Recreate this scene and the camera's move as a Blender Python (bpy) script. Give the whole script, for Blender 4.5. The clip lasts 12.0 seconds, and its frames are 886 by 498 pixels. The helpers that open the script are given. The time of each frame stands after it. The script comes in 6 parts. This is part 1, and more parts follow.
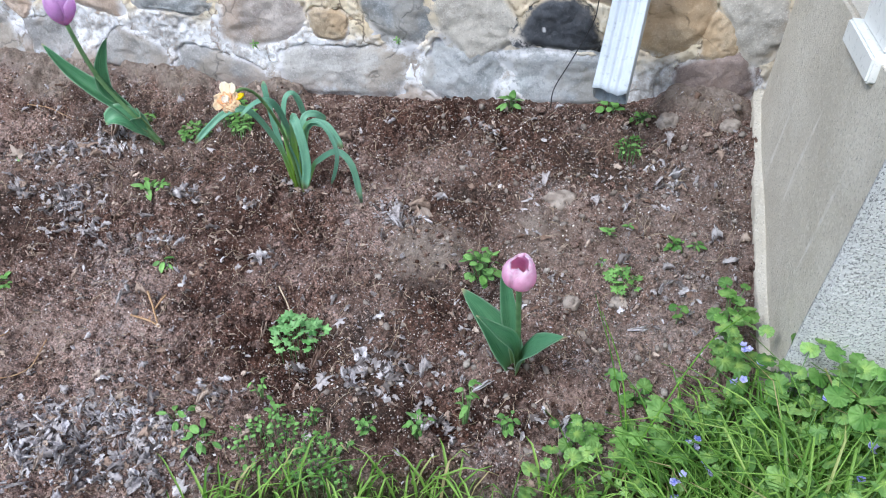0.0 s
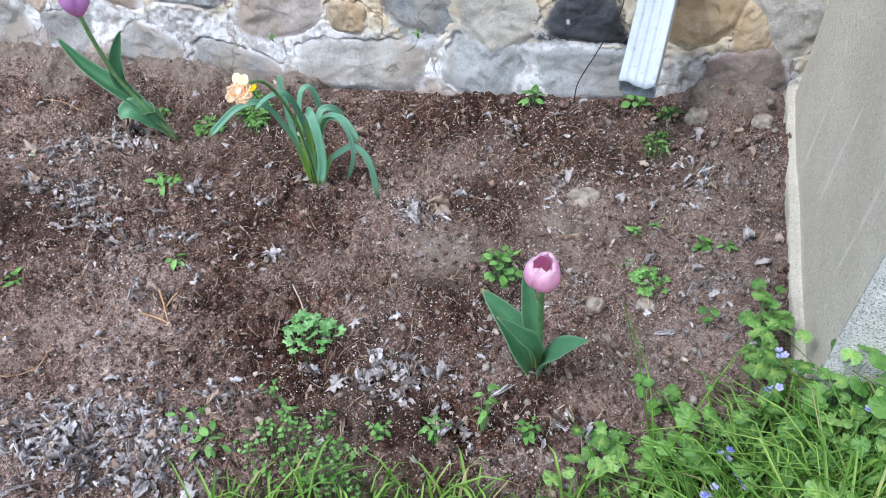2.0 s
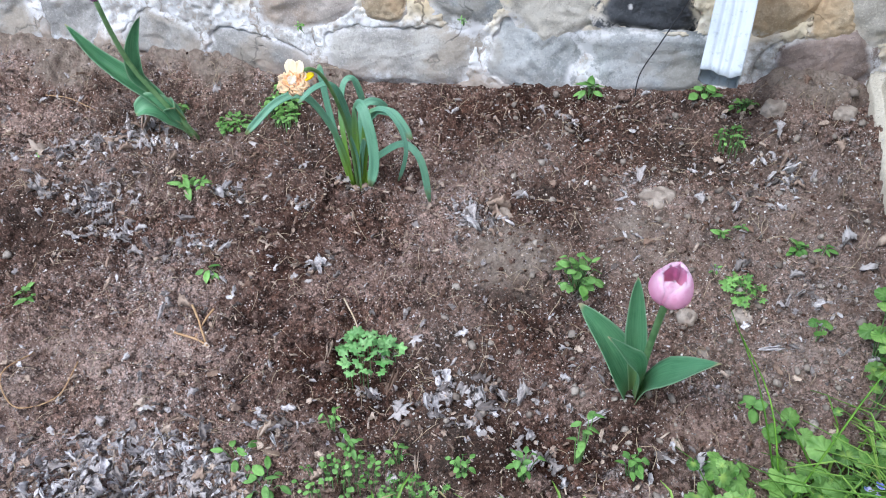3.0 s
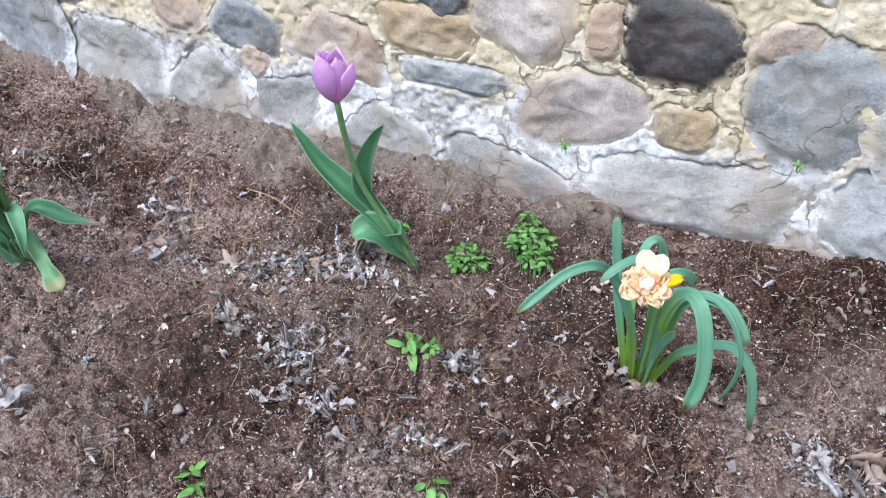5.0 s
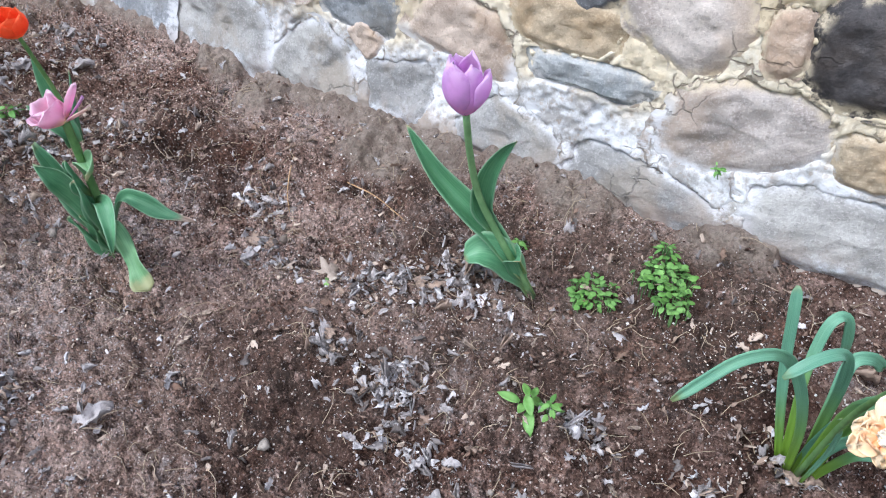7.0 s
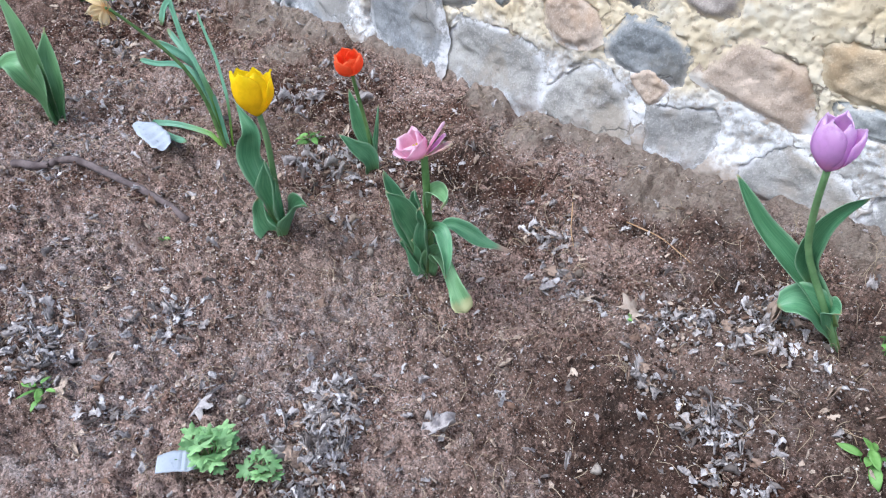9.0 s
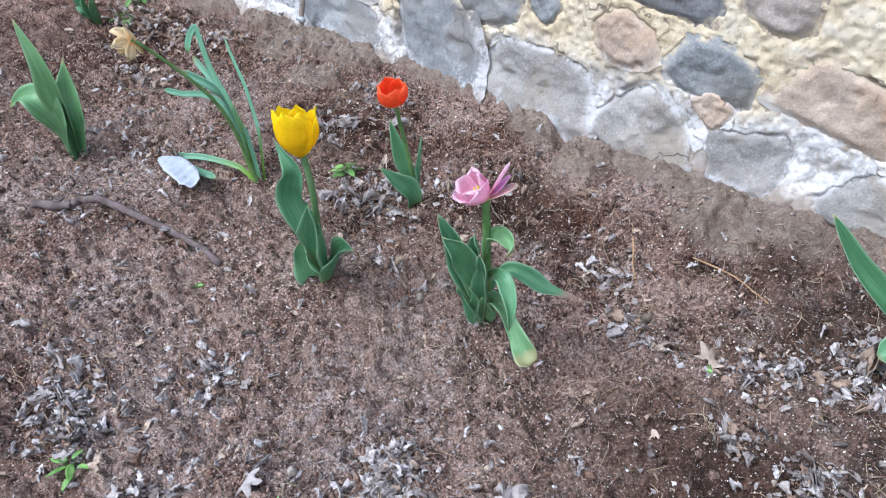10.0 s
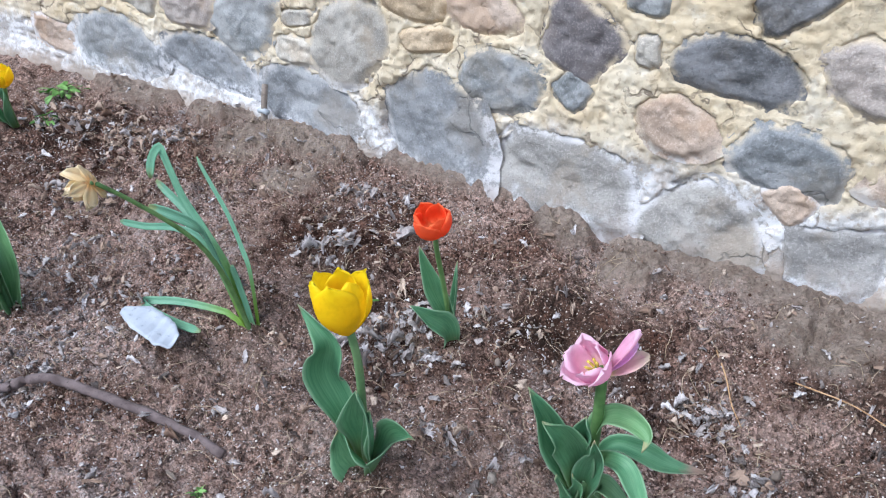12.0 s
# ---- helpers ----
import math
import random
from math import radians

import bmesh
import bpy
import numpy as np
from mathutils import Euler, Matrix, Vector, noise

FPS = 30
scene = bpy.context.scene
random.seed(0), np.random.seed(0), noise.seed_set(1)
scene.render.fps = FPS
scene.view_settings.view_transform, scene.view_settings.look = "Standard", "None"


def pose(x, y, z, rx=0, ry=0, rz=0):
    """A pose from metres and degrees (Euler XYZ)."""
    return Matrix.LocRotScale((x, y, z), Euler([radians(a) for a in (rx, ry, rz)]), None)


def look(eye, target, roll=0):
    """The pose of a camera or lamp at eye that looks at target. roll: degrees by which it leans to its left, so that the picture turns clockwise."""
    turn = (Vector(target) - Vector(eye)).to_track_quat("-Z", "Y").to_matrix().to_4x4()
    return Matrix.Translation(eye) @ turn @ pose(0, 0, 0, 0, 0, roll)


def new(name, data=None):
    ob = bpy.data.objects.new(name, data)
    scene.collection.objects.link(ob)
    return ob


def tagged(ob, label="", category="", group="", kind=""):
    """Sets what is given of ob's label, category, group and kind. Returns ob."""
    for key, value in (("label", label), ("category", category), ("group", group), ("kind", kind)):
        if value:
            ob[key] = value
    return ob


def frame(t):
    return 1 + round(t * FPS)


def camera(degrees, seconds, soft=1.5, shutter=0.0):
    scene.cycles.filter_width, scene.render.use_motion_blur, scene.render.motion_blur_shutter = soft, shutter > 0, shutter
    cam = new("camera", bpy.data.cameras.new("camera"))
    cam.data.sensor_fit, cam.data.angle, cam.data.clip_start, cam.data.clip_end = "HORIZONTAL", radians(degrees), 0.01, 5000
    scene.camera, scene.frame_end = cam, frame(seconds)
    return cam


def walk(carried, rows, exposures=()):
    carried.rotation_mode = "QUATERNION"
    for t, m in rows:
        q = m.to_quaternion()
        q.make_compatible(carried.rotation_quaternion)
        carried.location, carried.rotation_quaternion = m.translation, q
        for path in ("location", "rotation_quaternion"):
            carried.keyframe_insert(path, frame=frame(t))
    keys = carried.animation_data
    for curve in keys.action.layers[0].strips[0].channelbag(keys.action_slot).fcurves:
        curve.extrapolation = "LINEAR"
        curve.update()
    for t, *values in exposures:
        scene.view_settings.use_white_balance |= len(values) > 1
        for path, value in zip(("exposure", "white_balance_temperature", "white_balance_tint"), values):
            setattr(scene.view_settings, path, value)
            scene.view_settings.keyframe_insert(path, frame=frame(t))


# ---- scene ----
# ---- camera ----
cam = camera(61.7, 12.0, 1.1)
EXPOSURE, SKY, SUN = 0.95, 0.1, 2.0
PATH = [
    (0, (-0.053, 0.002, 0.848), (-0.417, 1.569, -0.34), 1.2),
    (0.5, (-0.067, 0.0, 0.845), (-0.462, 1.568, -0.333), 1.6),
    (1, (-0.071, 0.005, 0.841), (-0.482, 1.572, -0.332), 1.7),
    (1.5, (-0.069, 0.016, 0.83), (-0.481, 1.582, -0.343), 1.7),
    (2, (-0.061, 0.038, 0.817), (-0.475, 1.592, -0.371), 0.5),
    (2.5, (-0.093, 0.096, 0.757), (-0.484, 1.654, -0.435), 0.3),
    (3, (-0.232, 0.117, 0.742), (-0.596, 1.686, -0.444), 1.0),
    (3.5, (-0.405, 0.112, 0.734), (-0.759, 1.729, -0.389), 2.4),
    (3.7, (-0.449, 0.113, 0.735), (-0.831, 1.743, -0.36), 2.7),
    (5.3, (-0.624, 0.527, 0.675), (-1.368, 2.055, -0.381), 2.7),
    (5.5, (-0.645, 0.567, 0.676), (-1.378, 2.083, -0.403), 3.3),
    (6, (-0.677, 0.599, 0.676), (-1.396, 2.087, -0.451), 4.6),
    (6.5, (-0.7, 0.595, 0.684), (-1.436, 2.059, -0.463), 4.7),
    (7, (-0.742, 0.568, 0.69), (-1.59, 1.952, -0.478), 3.5),
    (7.5, (-0.781, 0.514, 0.686), (-1.803, 1.763, -0.497), 2.0),
    (7.7, (-0.795, 0.495, 0.682), (-1.876, 1.69, -0.502), 1.7),
    (9.3, (-0.998, 0.328, 0.728), (-2.103, 1.573, -0.381), 1.6),
    (9.5, (-1.023, 0.33, 0.728), (-2.124, 1.578, -0.382), 1.3),
    (10, (-1.095, 0.372, 0.723), (-2.221, 1.598, -0.385), 0.4),
    (10.5, (-1.139, 0.419, 0.745), (-2.264, 1.654, -0.355), 0.1),
    (11, (-1.193, 0.398, 0.758), (-2.256, 1.715, -0.307), 0.2),
    (11.5, (-1.274, 0.368, 0.769), (-2.251, 1.78, -0.256), -0.3),
    (12, (-1.431, 0.476, 0.722), (-2.436, 1.88, -0.288), -0.8),
]
walk(cam, [(t, look(eye, target, roll)) for t, eye, target, roll in PATH], [(0.0, EXPOSURE - .08, 5800, 9), (3.0, EXPOSURE - .03, 5800, 9), (6.5, EXPOSURE + .04, 5800, 9), (10.5, EXPOSURE, 5800, 9), (12.0, EXPOSURE - .06, 5800, 9)])

# ---- light: overcast sky over an open garden, a weak wide sun ----
world = bpy.data.worlds.new("sky")
scene.world = world
world.use_nodes = True
wn = world.node_tree.nodes
sky = wn.new("ShaderNodeTexSky")
sky.sky_type, sky.sun_disc = "NISHITA", False
sky.sun_elevation, sky.sun_rotation = radians(52), radians(150)
sky.air_density, sky.dust_density, sky.ozone_density = 1.0, 3.0, 1.0
world.node_tree.links.new(sky.outputs[0], wn["Background"].inputs[0])
wn["Background"].inputs[1].default_value = SKY
sun = new("sun", bpy.data.lights.new("sun", "SUN"))
sun.data.energy, sun.data.angle, sun.data.color = SUN, radians(24), (1.0, 0.97, 0.93)
sun.matrix_world = look((-3.2, -1.6, 4.2), (-0.6, 1.2, 0.0))


# ---- helpers of this scene ----
def lattice(ix, iy, seed):
    n = np.sin(ix * 127.1 + iy * 311.7 + seed * 74.7) * 43758.5453
    return n - np.floor(n)


def vnoise(x, y, freq, seed=0):
    """Smooth value noise in -1..1."""
    x, y = np.asarray(x, float) * freq, np.asarray(y, float) * freq
    ix, iy = np.floor(x), np.floor(y)
    fx, fy = x - ix, y - iy
    fx, fy = fx * fx * (3 - 2 * fx), fy * fy * (3 - 2 * fy)
    a, b = lattice(ix, iy, seed), lattice(ix + 1, iy, seed)
    c, d = lattice(ix, iy + 1, seed), lattice(ix + 1, iy + 1, seed)
    return 2 * ((a + (b - a) * fx) * (1 - fy) + (c + (d - c) * fx) * fy) - 1


BUMPS = [(-.473, .854, -.035, .13), (-.977, 1.176, .035, .10), (-1.909, .979, .04, .14), (-1.545, 1.35, -.035, .12),
         (-.134, .892, .022, .13), (-1.106, 1.427, -.03, .07), (-1.29, 1.356, -.015, .10), (-1.16, 1.233, .018, .08)]


def bed(x, y):
    """The bed's smooth lie: it falls away from the wall."""
    x, y = np.clip(x, -2.3, .3), np.clip(y, .4, 1.66)
    z = -0.2203 - 0.0001 * x + .0441 * x * x + .1219 * y + .0539 * y * y + .0764 * x * y
    for bx, by, h, r in BUMPS:
        z = z + h * np.exp(-((x - bx) ** 2 + (y - by) ** 2) / r ** 2)
    return z


DUST = [(-2.60, 1.59, .17, .07), (-2.92, 1.61, .14, .06), (-2.53, 1.46, .08, .06), (-2.74, 1.53, .09, .08), (-1.49, 1.535, .10, .055), (-1.42, 1.575, .13, .055), (-1.62, 1.60, .2, .04), (-2.25, 1.62, .2, .03),
        (-1.80, 1.57, .07, .07), (-1.11, 1.59, .08, .05), (-.86, 1.585, .08, .04), (.15, 1.60, .1, .06), (-3.25, 1.60, .2, .06), (-1.95, 1.585, .07, .045), (-1.22, 1.61, .1, .03)]


HOLES = [(-.318, 1.308, -.024, .045), (-.25, 1.35, -.014, .05), (-.282, 1.03, -.02, .05), (-.263, .795, -.02, .035), (-.225, .83, -.014, .03), (-.47, .86, -.014, .03), (-1.075, 1.395, -.014, .03),
         (-.908, 1.135, .022, .035), (-.60, .70, .028, .045), (-.31, 1.0, .018, .022), (-.255, .985, .014, .02), (-.345, 1.14, .016, .06), (-.16, 1.235, .010, .05), (-.02, 1.43, -.016, .06), (.16, 1.5, .014, .05),
         (-1.17, .86, -.012, .05), (-1.36, .80, .014, .05), (-1.62, 1.42, .012, .04), (-1.86, 1.40, -.014, .06), (-2.2, 1.32, .016, .05), (-1.42, 1.05, .010, .05), (-2.3, .75, .012, .07), (-.66, 1.16, .012, .05), (-.44, 1.40, .012, .04)]
# Soil tone by region: damp places, others only set lighter and darker.
SOIL_TONE = [(-.45, 1.50, .35, .10, .6), (-.28, 1.05, .10, .18, .9), (-.30, .80, .25, .09, .6), (-.30, 1.32, .12, .10, .7), (-.52, .87, .16, .08, .5), (-.05, 1.42, .14, .06, .7), (-1.75, 1.35, .16, .14, .7), (-2.25, 1.33, .2, .12, .6),
         (-1.15, 1.48, .25, .08, .5), (-.75, 1.38, .2, .12, .3), (-1.35, 1.33, .14, .07, .4), (-1.72, .82, .5, .30, -.55), (-2.3, .80, .4, .35, -.1), (-2.6, 1.1, .3, .3, -.4), (-1.25, 1.02, .32, .15, .9), (-.75, 1.15, .3, .2, .5), (-3.1, 1.3, .35, .3, .6), (-1.0, .88, .35, .3, -.3), (.1, 1.2, .12, .25, -.3)]


def soil_tone(x, y):
    """How dark the soil's colour is, about -1..1: damp in part, elsewhere plain tone."""
    d = .25 * vnoise(x, y, 3, 36) + .3 * vnoise(x, y, 8, 37)
    for bx, by, rx, ry, k in SOIL_TONE:
        d = d + k * np.exp(-(((x - bx) / rx) ** 2 + ((y - by) / ry) ** 2))
    return np.clip(d, -1, 1)


def dusty(x, y):
    """Where dry mortar dust and washed-out earth lie over the bed, mostly along the wall."""
    d = 0 * x
    for bx, by, rx, ry in DUST:
        d = np.maximum(d, np.exp(-(((x - bx) / rx) ** 2 + ((y - by) / ry) ** 2) ** 1.5))
    return np.clip(d * 2.2 - .55 + .35 * vnoise(x, y, 24, 35) + .2 * vnoise(x, y, 60, 39), 0, 1)


def soil(x, y):
    """The bed with its clods."""
    wall = np.clip((1.63 - y) / 0.05, 0, 1)
    n = .012 * vnoise(x, y, 9, 1) + .012 * vnoise(x, y, 19, 2) + .011 * np.abs(vnoise(x, y, 47, 3)) + .0075 * vnoise(x, y, 88, 4) + .0055 * vnoise(x, y, 150, 8) - .013 * np.clip(np.abs(vnoise(x, y, 26, 9)) - .5, 0, 1)
    clod = np.clip(vnoise(x, y, 33, 5) - .25, 0, 1) * .032 * np.clip(vnoise(x, y, 6, 6) + .4, 0, 1)
    for bx, by, h, r in HOLES:
        n = n + h * np.exp(-((x - bx) ** 2 + (y - by) ** 2) / r ** 2 * (1 + .5 * vnoise(x, y, 25, 38)))
    return bed(x, y) + (n + clod) * (.35 + .65 * wall) + .035 * dusty(x, y) * np.clip((y - 1.44) / .12, 0, 1)


def ground_at(x, y, up=0.0):
    return float(soil(np.float64(x), np.float64(y))) + up


def spline(points, n):
    """n points along a smooth curve through the given ones."""
    p = np.array(points, float)
    p = np.vstack([2 * p[0] - p[1], p, 2 * p[-1] - p[-2]])
    out = []
    for s in np.linspace(0, len(p) - 3 - 1e-6, n):
        i, f = int(s), s - int(s)
        a, b, c, d = p[i:i + 4]
        out.append(.5 * (2 * b + (c - a) * f + (2 * a - 5 * b + 4 * c - d) * f * f + (3 * b - a - 3 * c + d) * f ** 3))
    return np.array(out)


def mesh_of(name, verts, faces, material, along=None, smooth=True, more=None):
    me = bpy.data.meshes.new(name)
    if isinstance(faces, np.ndarray):
        k, n = faces.shape
        me.vertices.add(len(verts)), me.loops.add(k * n), me.polygons.add(k)
        me.vertices.foreach_set("co", np.asarray(verts, np.float32).ravel())
        me.loops.foreach_set("vertex_index", faces.astype(np.int32).ravel())
        me.polygons.foreach_set("loop_start", np.arange(0, k * n, n, dtype=np.int32))
        me.update(calc_edges=True)
    else:
        me.from_pydata([tuple(v) for v in verts], [], [tuple(f) for f in faces])
    for m in (material if isinstance(material, (list, tuple)) else [material]):
        me.materials.append(m)
    if along is not None:
        me.attributes.new("along", "FLOAT", "POINT").data.foreach_set("value", np.asarray(along, np.float32))
    for key, val in (more or {}).items():
        me.attributes.new(key, "FLOAT", "POINT").data.foreach_set("value", np.asarray(val, np.float32))
    if smooth:
        me.polygons.foreach_set("use_smooth", [True] * len(me.polygons))
    me.update()
    return me


def part(name, me, parent, label=""):
    ob = new(name, me)
    ob.parent = parent
    return tagged(ob, label)


def thing(name, at, label, category, group="", me=None):
    ob = new(name, me)
    ob.location = at
    ob.empty_display_size = .02
    return tagged(ob, label, category, group)


def sheet(P, th):
    """A closed thin shell on a grid of points, th thick. Returns verts, faces and the run of the first grid direction."""
    P = np.asarray(P, float)
    nu, nv = P.shape[:2]
    N = np.cross(np.gradient(P, axis=0), np.gradient(P, axis=1))
    N /= np.linalg.norm(N, axis=2, keepdims=True) + 1e-9
    V = np.vstack([(P + N * th / 2).reshape(-1, 3), (P - N * th / 2).reshape(-1, 3)])
    k, F = nu * nv, []
    for i in range(nu - 1):
        for j in range(nv - 1):
            a = i * nv + j
            F.append((a, a + nv, a + nv + 1, a + 1))
            F.append((k + a, k + a + 1, k + a + nv + 1, k + a + nv))
    rim = [j for j in range(nv)] + [i * nv + nv - 1 for i in range(1, nu)] + [(nu - 1) * nv + j for j in range(nv - 2, -1, -1)] + [i * nv for i in range(nu - 2, 0, -1)]
    for a, b in zip(rim, rim[1:] + rim[:1]):
        F.append((a, b, k + b, k + a))
    al = np.repeat(np.linspace(0, 1, nu), nv)
    return V, F, np.concatenate([al, al])


def ribbon(points, width, face=(0, -.8, .6), cup=.25, wave=.0, shape="tulip", n=16, nv=7, twist=0.0, seed=0):
    """The grid of a long leaf: along a curve, its broad side turned to face."""
    C = spline(points, n)
    T = np.gradient(C, axis=0)
    T /= np.linalg.norm(T, axis=1, keepdims=True)
    P, u = np.zeros((n, nv, 3)), np.linspace(0, 1, n)
    if shape == "tulip":
        w = np.clip(.38 + 1.5 * u, 0, 1) * np.clip((1 - u) * 2.1, 0, 1) ** .75
    elif shape == "spoon":
        w = np.interp(u, (0, .15, .45, .7, .9, .97, 1), (.6, .8, .55, .7, 1, .8, .1))
    elif shape == "hood":
        w = np.interp(u, (0, .2, .45, .75, .92, 1), (.22, .35, .85, 1, .6, .1))
    elif shape == "strap":
        w = np.clip(.65 + u, 0, 1) * np.clip((1 - u) * 14 + .12, 0, 1) ** .5
    else:
        w = np.clip((1 - u) * 1.3, 0, 1)
    rs = np.random.RandomState(seed)
    ph = rs.uniform(0, 6.28, 2)
    for i in range(n):
        f = np.array(face, float)
        f -= T[i] * (f @ T[i])
        f /= np.linalg.norm(f) + 1e-9
        s = np.cross(T[i], f)
        a = twist * u[i]
        s, f = s * math.cos(a) + f * math.sin(a), f * math.cos(a) - s * math.sin(a)
        for j, v in enumerate(np.linspace(-1, 1, nv)):
            edge = wave * abs(v) ** 2 * math.sin(9 * u[i] + ph[0 if v < 0 else 1]) * width
            P[i, j] = C[i] + s * v * width / 2 * max(w[i], .03) + f * (cup * width * w[i] * v * v + edge)
    return P


def tube(points, r0, r1, n=12, sides=8):
    C = spline(points, n)
    T = np.gradient(C, axis=0)
    T /= np.linalg.norm(T, axis=1, keepdims=True)
    V, F = [], []
    for i in range(n):
        ref = np.array((1.0, 0, 0)) if abs(T[i][0]) < .8 else np.array((0, 1.0, 0))
        a = np.cross(T[i], ref)
        a /= np.linalg.norm(a)
        b = np.cross(T[i], a)
        r = r0 + (r1 - r0) * i / (n - 1)
        for k in range(sides):
            q = 2 * math.pi * k / sides
            V.append(C[i] + r * (a * math.cos(q) + b * math.sin(q)))
    for i in range(n - 1):
        for k in range(sides):
            a, b = i * sides + k, i * sides + (k + 1) % sides
            F.append((a, b, b + sides, a + sides))
    F.append(tuple(range(sides))[::-1])
    F.append(tuple((n - 1) * sides + k for k in range(sides)))
    return np.array(V), F, np.repeat(np.linspace(0, 1, n), sides)


def merged(name, pieces, material):
    """One mesh from many (verts, faces) pieces."""
    V, F, k = [], [], 0
    for v, f in pieces:
        V.append(v)
        F += [tuple(i + k for i in q) for q in f]
        k += len(v)
    return mesh_of(name, np.vstack(V), F, material)


def strewn(name, templates, x, y, z, size, tilt, material, rs, flat=(1, 1), smooth=True):
    """One mesh of many turned copies of small templates, all with faces of one kind."""
    V, F, k = [], [], 0
    pick = rs.randint(len(templates), size=len(x))
    for t, (tv, tf) in enumerate(templates):
        at = np.where(pick == t)[0]
        n = len(at)
        if not n:
            continue
        a, b, c = rs.normal(0, tilt, n), rs.normal(0, tilt, n), rs.uniform(0, 6.283, n)
        ca, sa, cb, sb, cc, sc = np.cos(a), np.sin(a), np.cos(b), np.sin(b), np.cos(c), np.sin(c)
        R = np.stack([cb * cc, sa * sb * cc - ca * sc, ca * sb * cc + sa * sc, cb * sc, sa * sb * sc + ca * cc, ca * sb * sc - sa * cc, -sb, sa * cb, ca * cb], -1).reshape(n, 3, 3)
        v = np.asarray(tv)[None] * np.stack([np.ones(n), rs.uniform(.6, 1, n), rs.uniform(*flat, n)], -1)[:, None]
        v = np.einsum("nij,nkj->nki", R, v * size[at][:, None, None]) + np.stack([x[at], y[at], z[at]], -1)[:, None]
        m = len(tv)
        f = np.asarray(tf)[None] + (np.arange(n) * m)[:, None, None] + k
        V.append(v.reshape(-1, 3)), F.append(f.reshape(-1, len(tf[0])))
        k += n * m
    return mesh_of(name, np.vstack(V), np.vstack(F), material, smooth=smooth)


def turned(v, x, y, z, s, rx, ry, rz):
    m = np.array(Euler((rx, ry, rz)).to_matrix())
    return (np.asarray(v) * s) @ m.T + np.array((x, y, z))


# ---- materials ----
class Nodes:
    """Short hand for a node material."""

    def __init__(self, name, rough=.8, spec=.3):
        self.mat = bpy.data.materials.new(name)
        self.mat.use_nodes = True
        self.t = self.mat.node_tree
        self.b = self.t.nodes["Principled BSDF"]
        self.b.inputs["Roughness"].default_value = rough
        self.b.inputs["Specular IOR Level"].default_value = spec
        self.pos = self.t.nodes.new("ShaderNodeNewGeometry").outputs["Position"]

    def put(self, a, socket):
        if isinstance(a, bpy.types.NodeSocket):
            self.t.links.new(a, socket)
        else:
            socket.default_value = a if not isinstance(a, tuple) or len(a) != 3 else (*a, 1)

    def noise(self, scale, detail=4, rough=.6, where=None):
        n = self.t.nodes.new("ShaderNodeTexNoise")
        n.inputs["Scale"].default_value, n.inputs["Detail"].default_value, n.inputs["Roughness"].default_value = scale, detail, rough
        self.t.links.new(where or self.pos, n.inputs["Vector"])
        return n.outputs["Fac"]

    def cells(self, scale, out="Distance"):
        n = self.t.nodes.new("ShaderNodeTexVoronoi")
        n.inputs["Scale"].default_value = scale
        self.t.links.new(self.pos, n.inputs["Vector"])
        return n.outputs[out]

    def cracks(self, scale, wide):
        """1 on a wandering net of thin lines."""
        warp, v = self.t.nodes.new("ShaderNodeTexNoise"), self.t.nodes.new("ShaderNodeVectorMath")
        warp.inputs["Scale"].default_value, warp.inputs["Detail"].default_value = scale * 1.6, 5
        self.t.links.new(self.pos, warp.inputs["Vector"])
        v.operation = "MULTIPLY_ADD"
        self.t.links.new(warp.outputs["Color"], v.inputs[0])
        v.inputs[1].default_value = (.9 / scale,) * 3
        self.t.links.new(self.pos, v.inputs[2])
        n = self.t.nodes.new("ShaderNodeTexVoronoi")
        n.feature = "DISTANCE_TO_EDGE"
        n.inputs["Scale"].default_value = scale
        self.t.links.new(v.outputs[0], n.inputs["Vector"])
        return self.step(n.outputs["Distance"], wide, wide * .3, 0, 1)

    def step(self, fac, lo, hi, a=0.0, b=1.0):
        n = self.t.nodes.new("ShaderNodeMapRange")
        n.interpolation_type = "SMOOTHSTEP"
        for i, v in enumerate((fac, lo, hi, a, b)):
            self.put(v, n.inputs[i])
        return n.outputs[0]

    def math(self, op, a, b=0.0):
        n = self.t.nodes.new("ShaderNodeMath")
        n.operation = op
        self.put(a, n.inputs[0]), self.put(b, n.inputs[1])
        return n.outputs[0]

    def mix(self, fac, a, b, mode="MIX"):
        n = self.t.nodes.new("ShaderNodeMix")
        n.data_type, n.blend_type = "RGBA", mode
        self.put(fac, n.inputs[0]), self.put(a, n.inputs[6]), self.put(b, n.inputs[7])
        return n.outputs[2]

    def attr(self, name):
        n = self.t.nodes.new("ShaderNodeAttribute")
        n.attribute_name = name
        return n.outputs["Fac"]

    def place(self, axis):
        g, s = self.t.nodes.new("ShaderNodeNewGeometry"), self.t.nodes.new("ShaderNodeSeparateXYZ")
        self.t.links.new(g.outputs["Position"], s.inputs[0])
        return s.outputs["XYZ".index(axis)]

    def island(self):
        return self.t.nodes.new("ShaderNodeNewGeometry").outputs["Random Per Island"]

    def chance(self):
        return self.t.nodes.new("ShaderNodeObjectInfo").outputs["Random"]

    def bump(self, height, strength=.5, distance=.004):
        n = self.t.nodes.new("ShaderNodeBump")
        n.inputs["Strength"].default_value, n.inputs["Distance"].default_value = strength, distance
        self.put(height, n.inputs["Height"])
        self.t.links.new(n.outputs[0], self.b.inputs["Normal"])

    def colour(self, c, rough=None):
        self.put(c, self.b.inputs["Base Color"])
        if rough is not None:
            self.put(rough, self.b.inputs["Roughness"])
        return self.mat

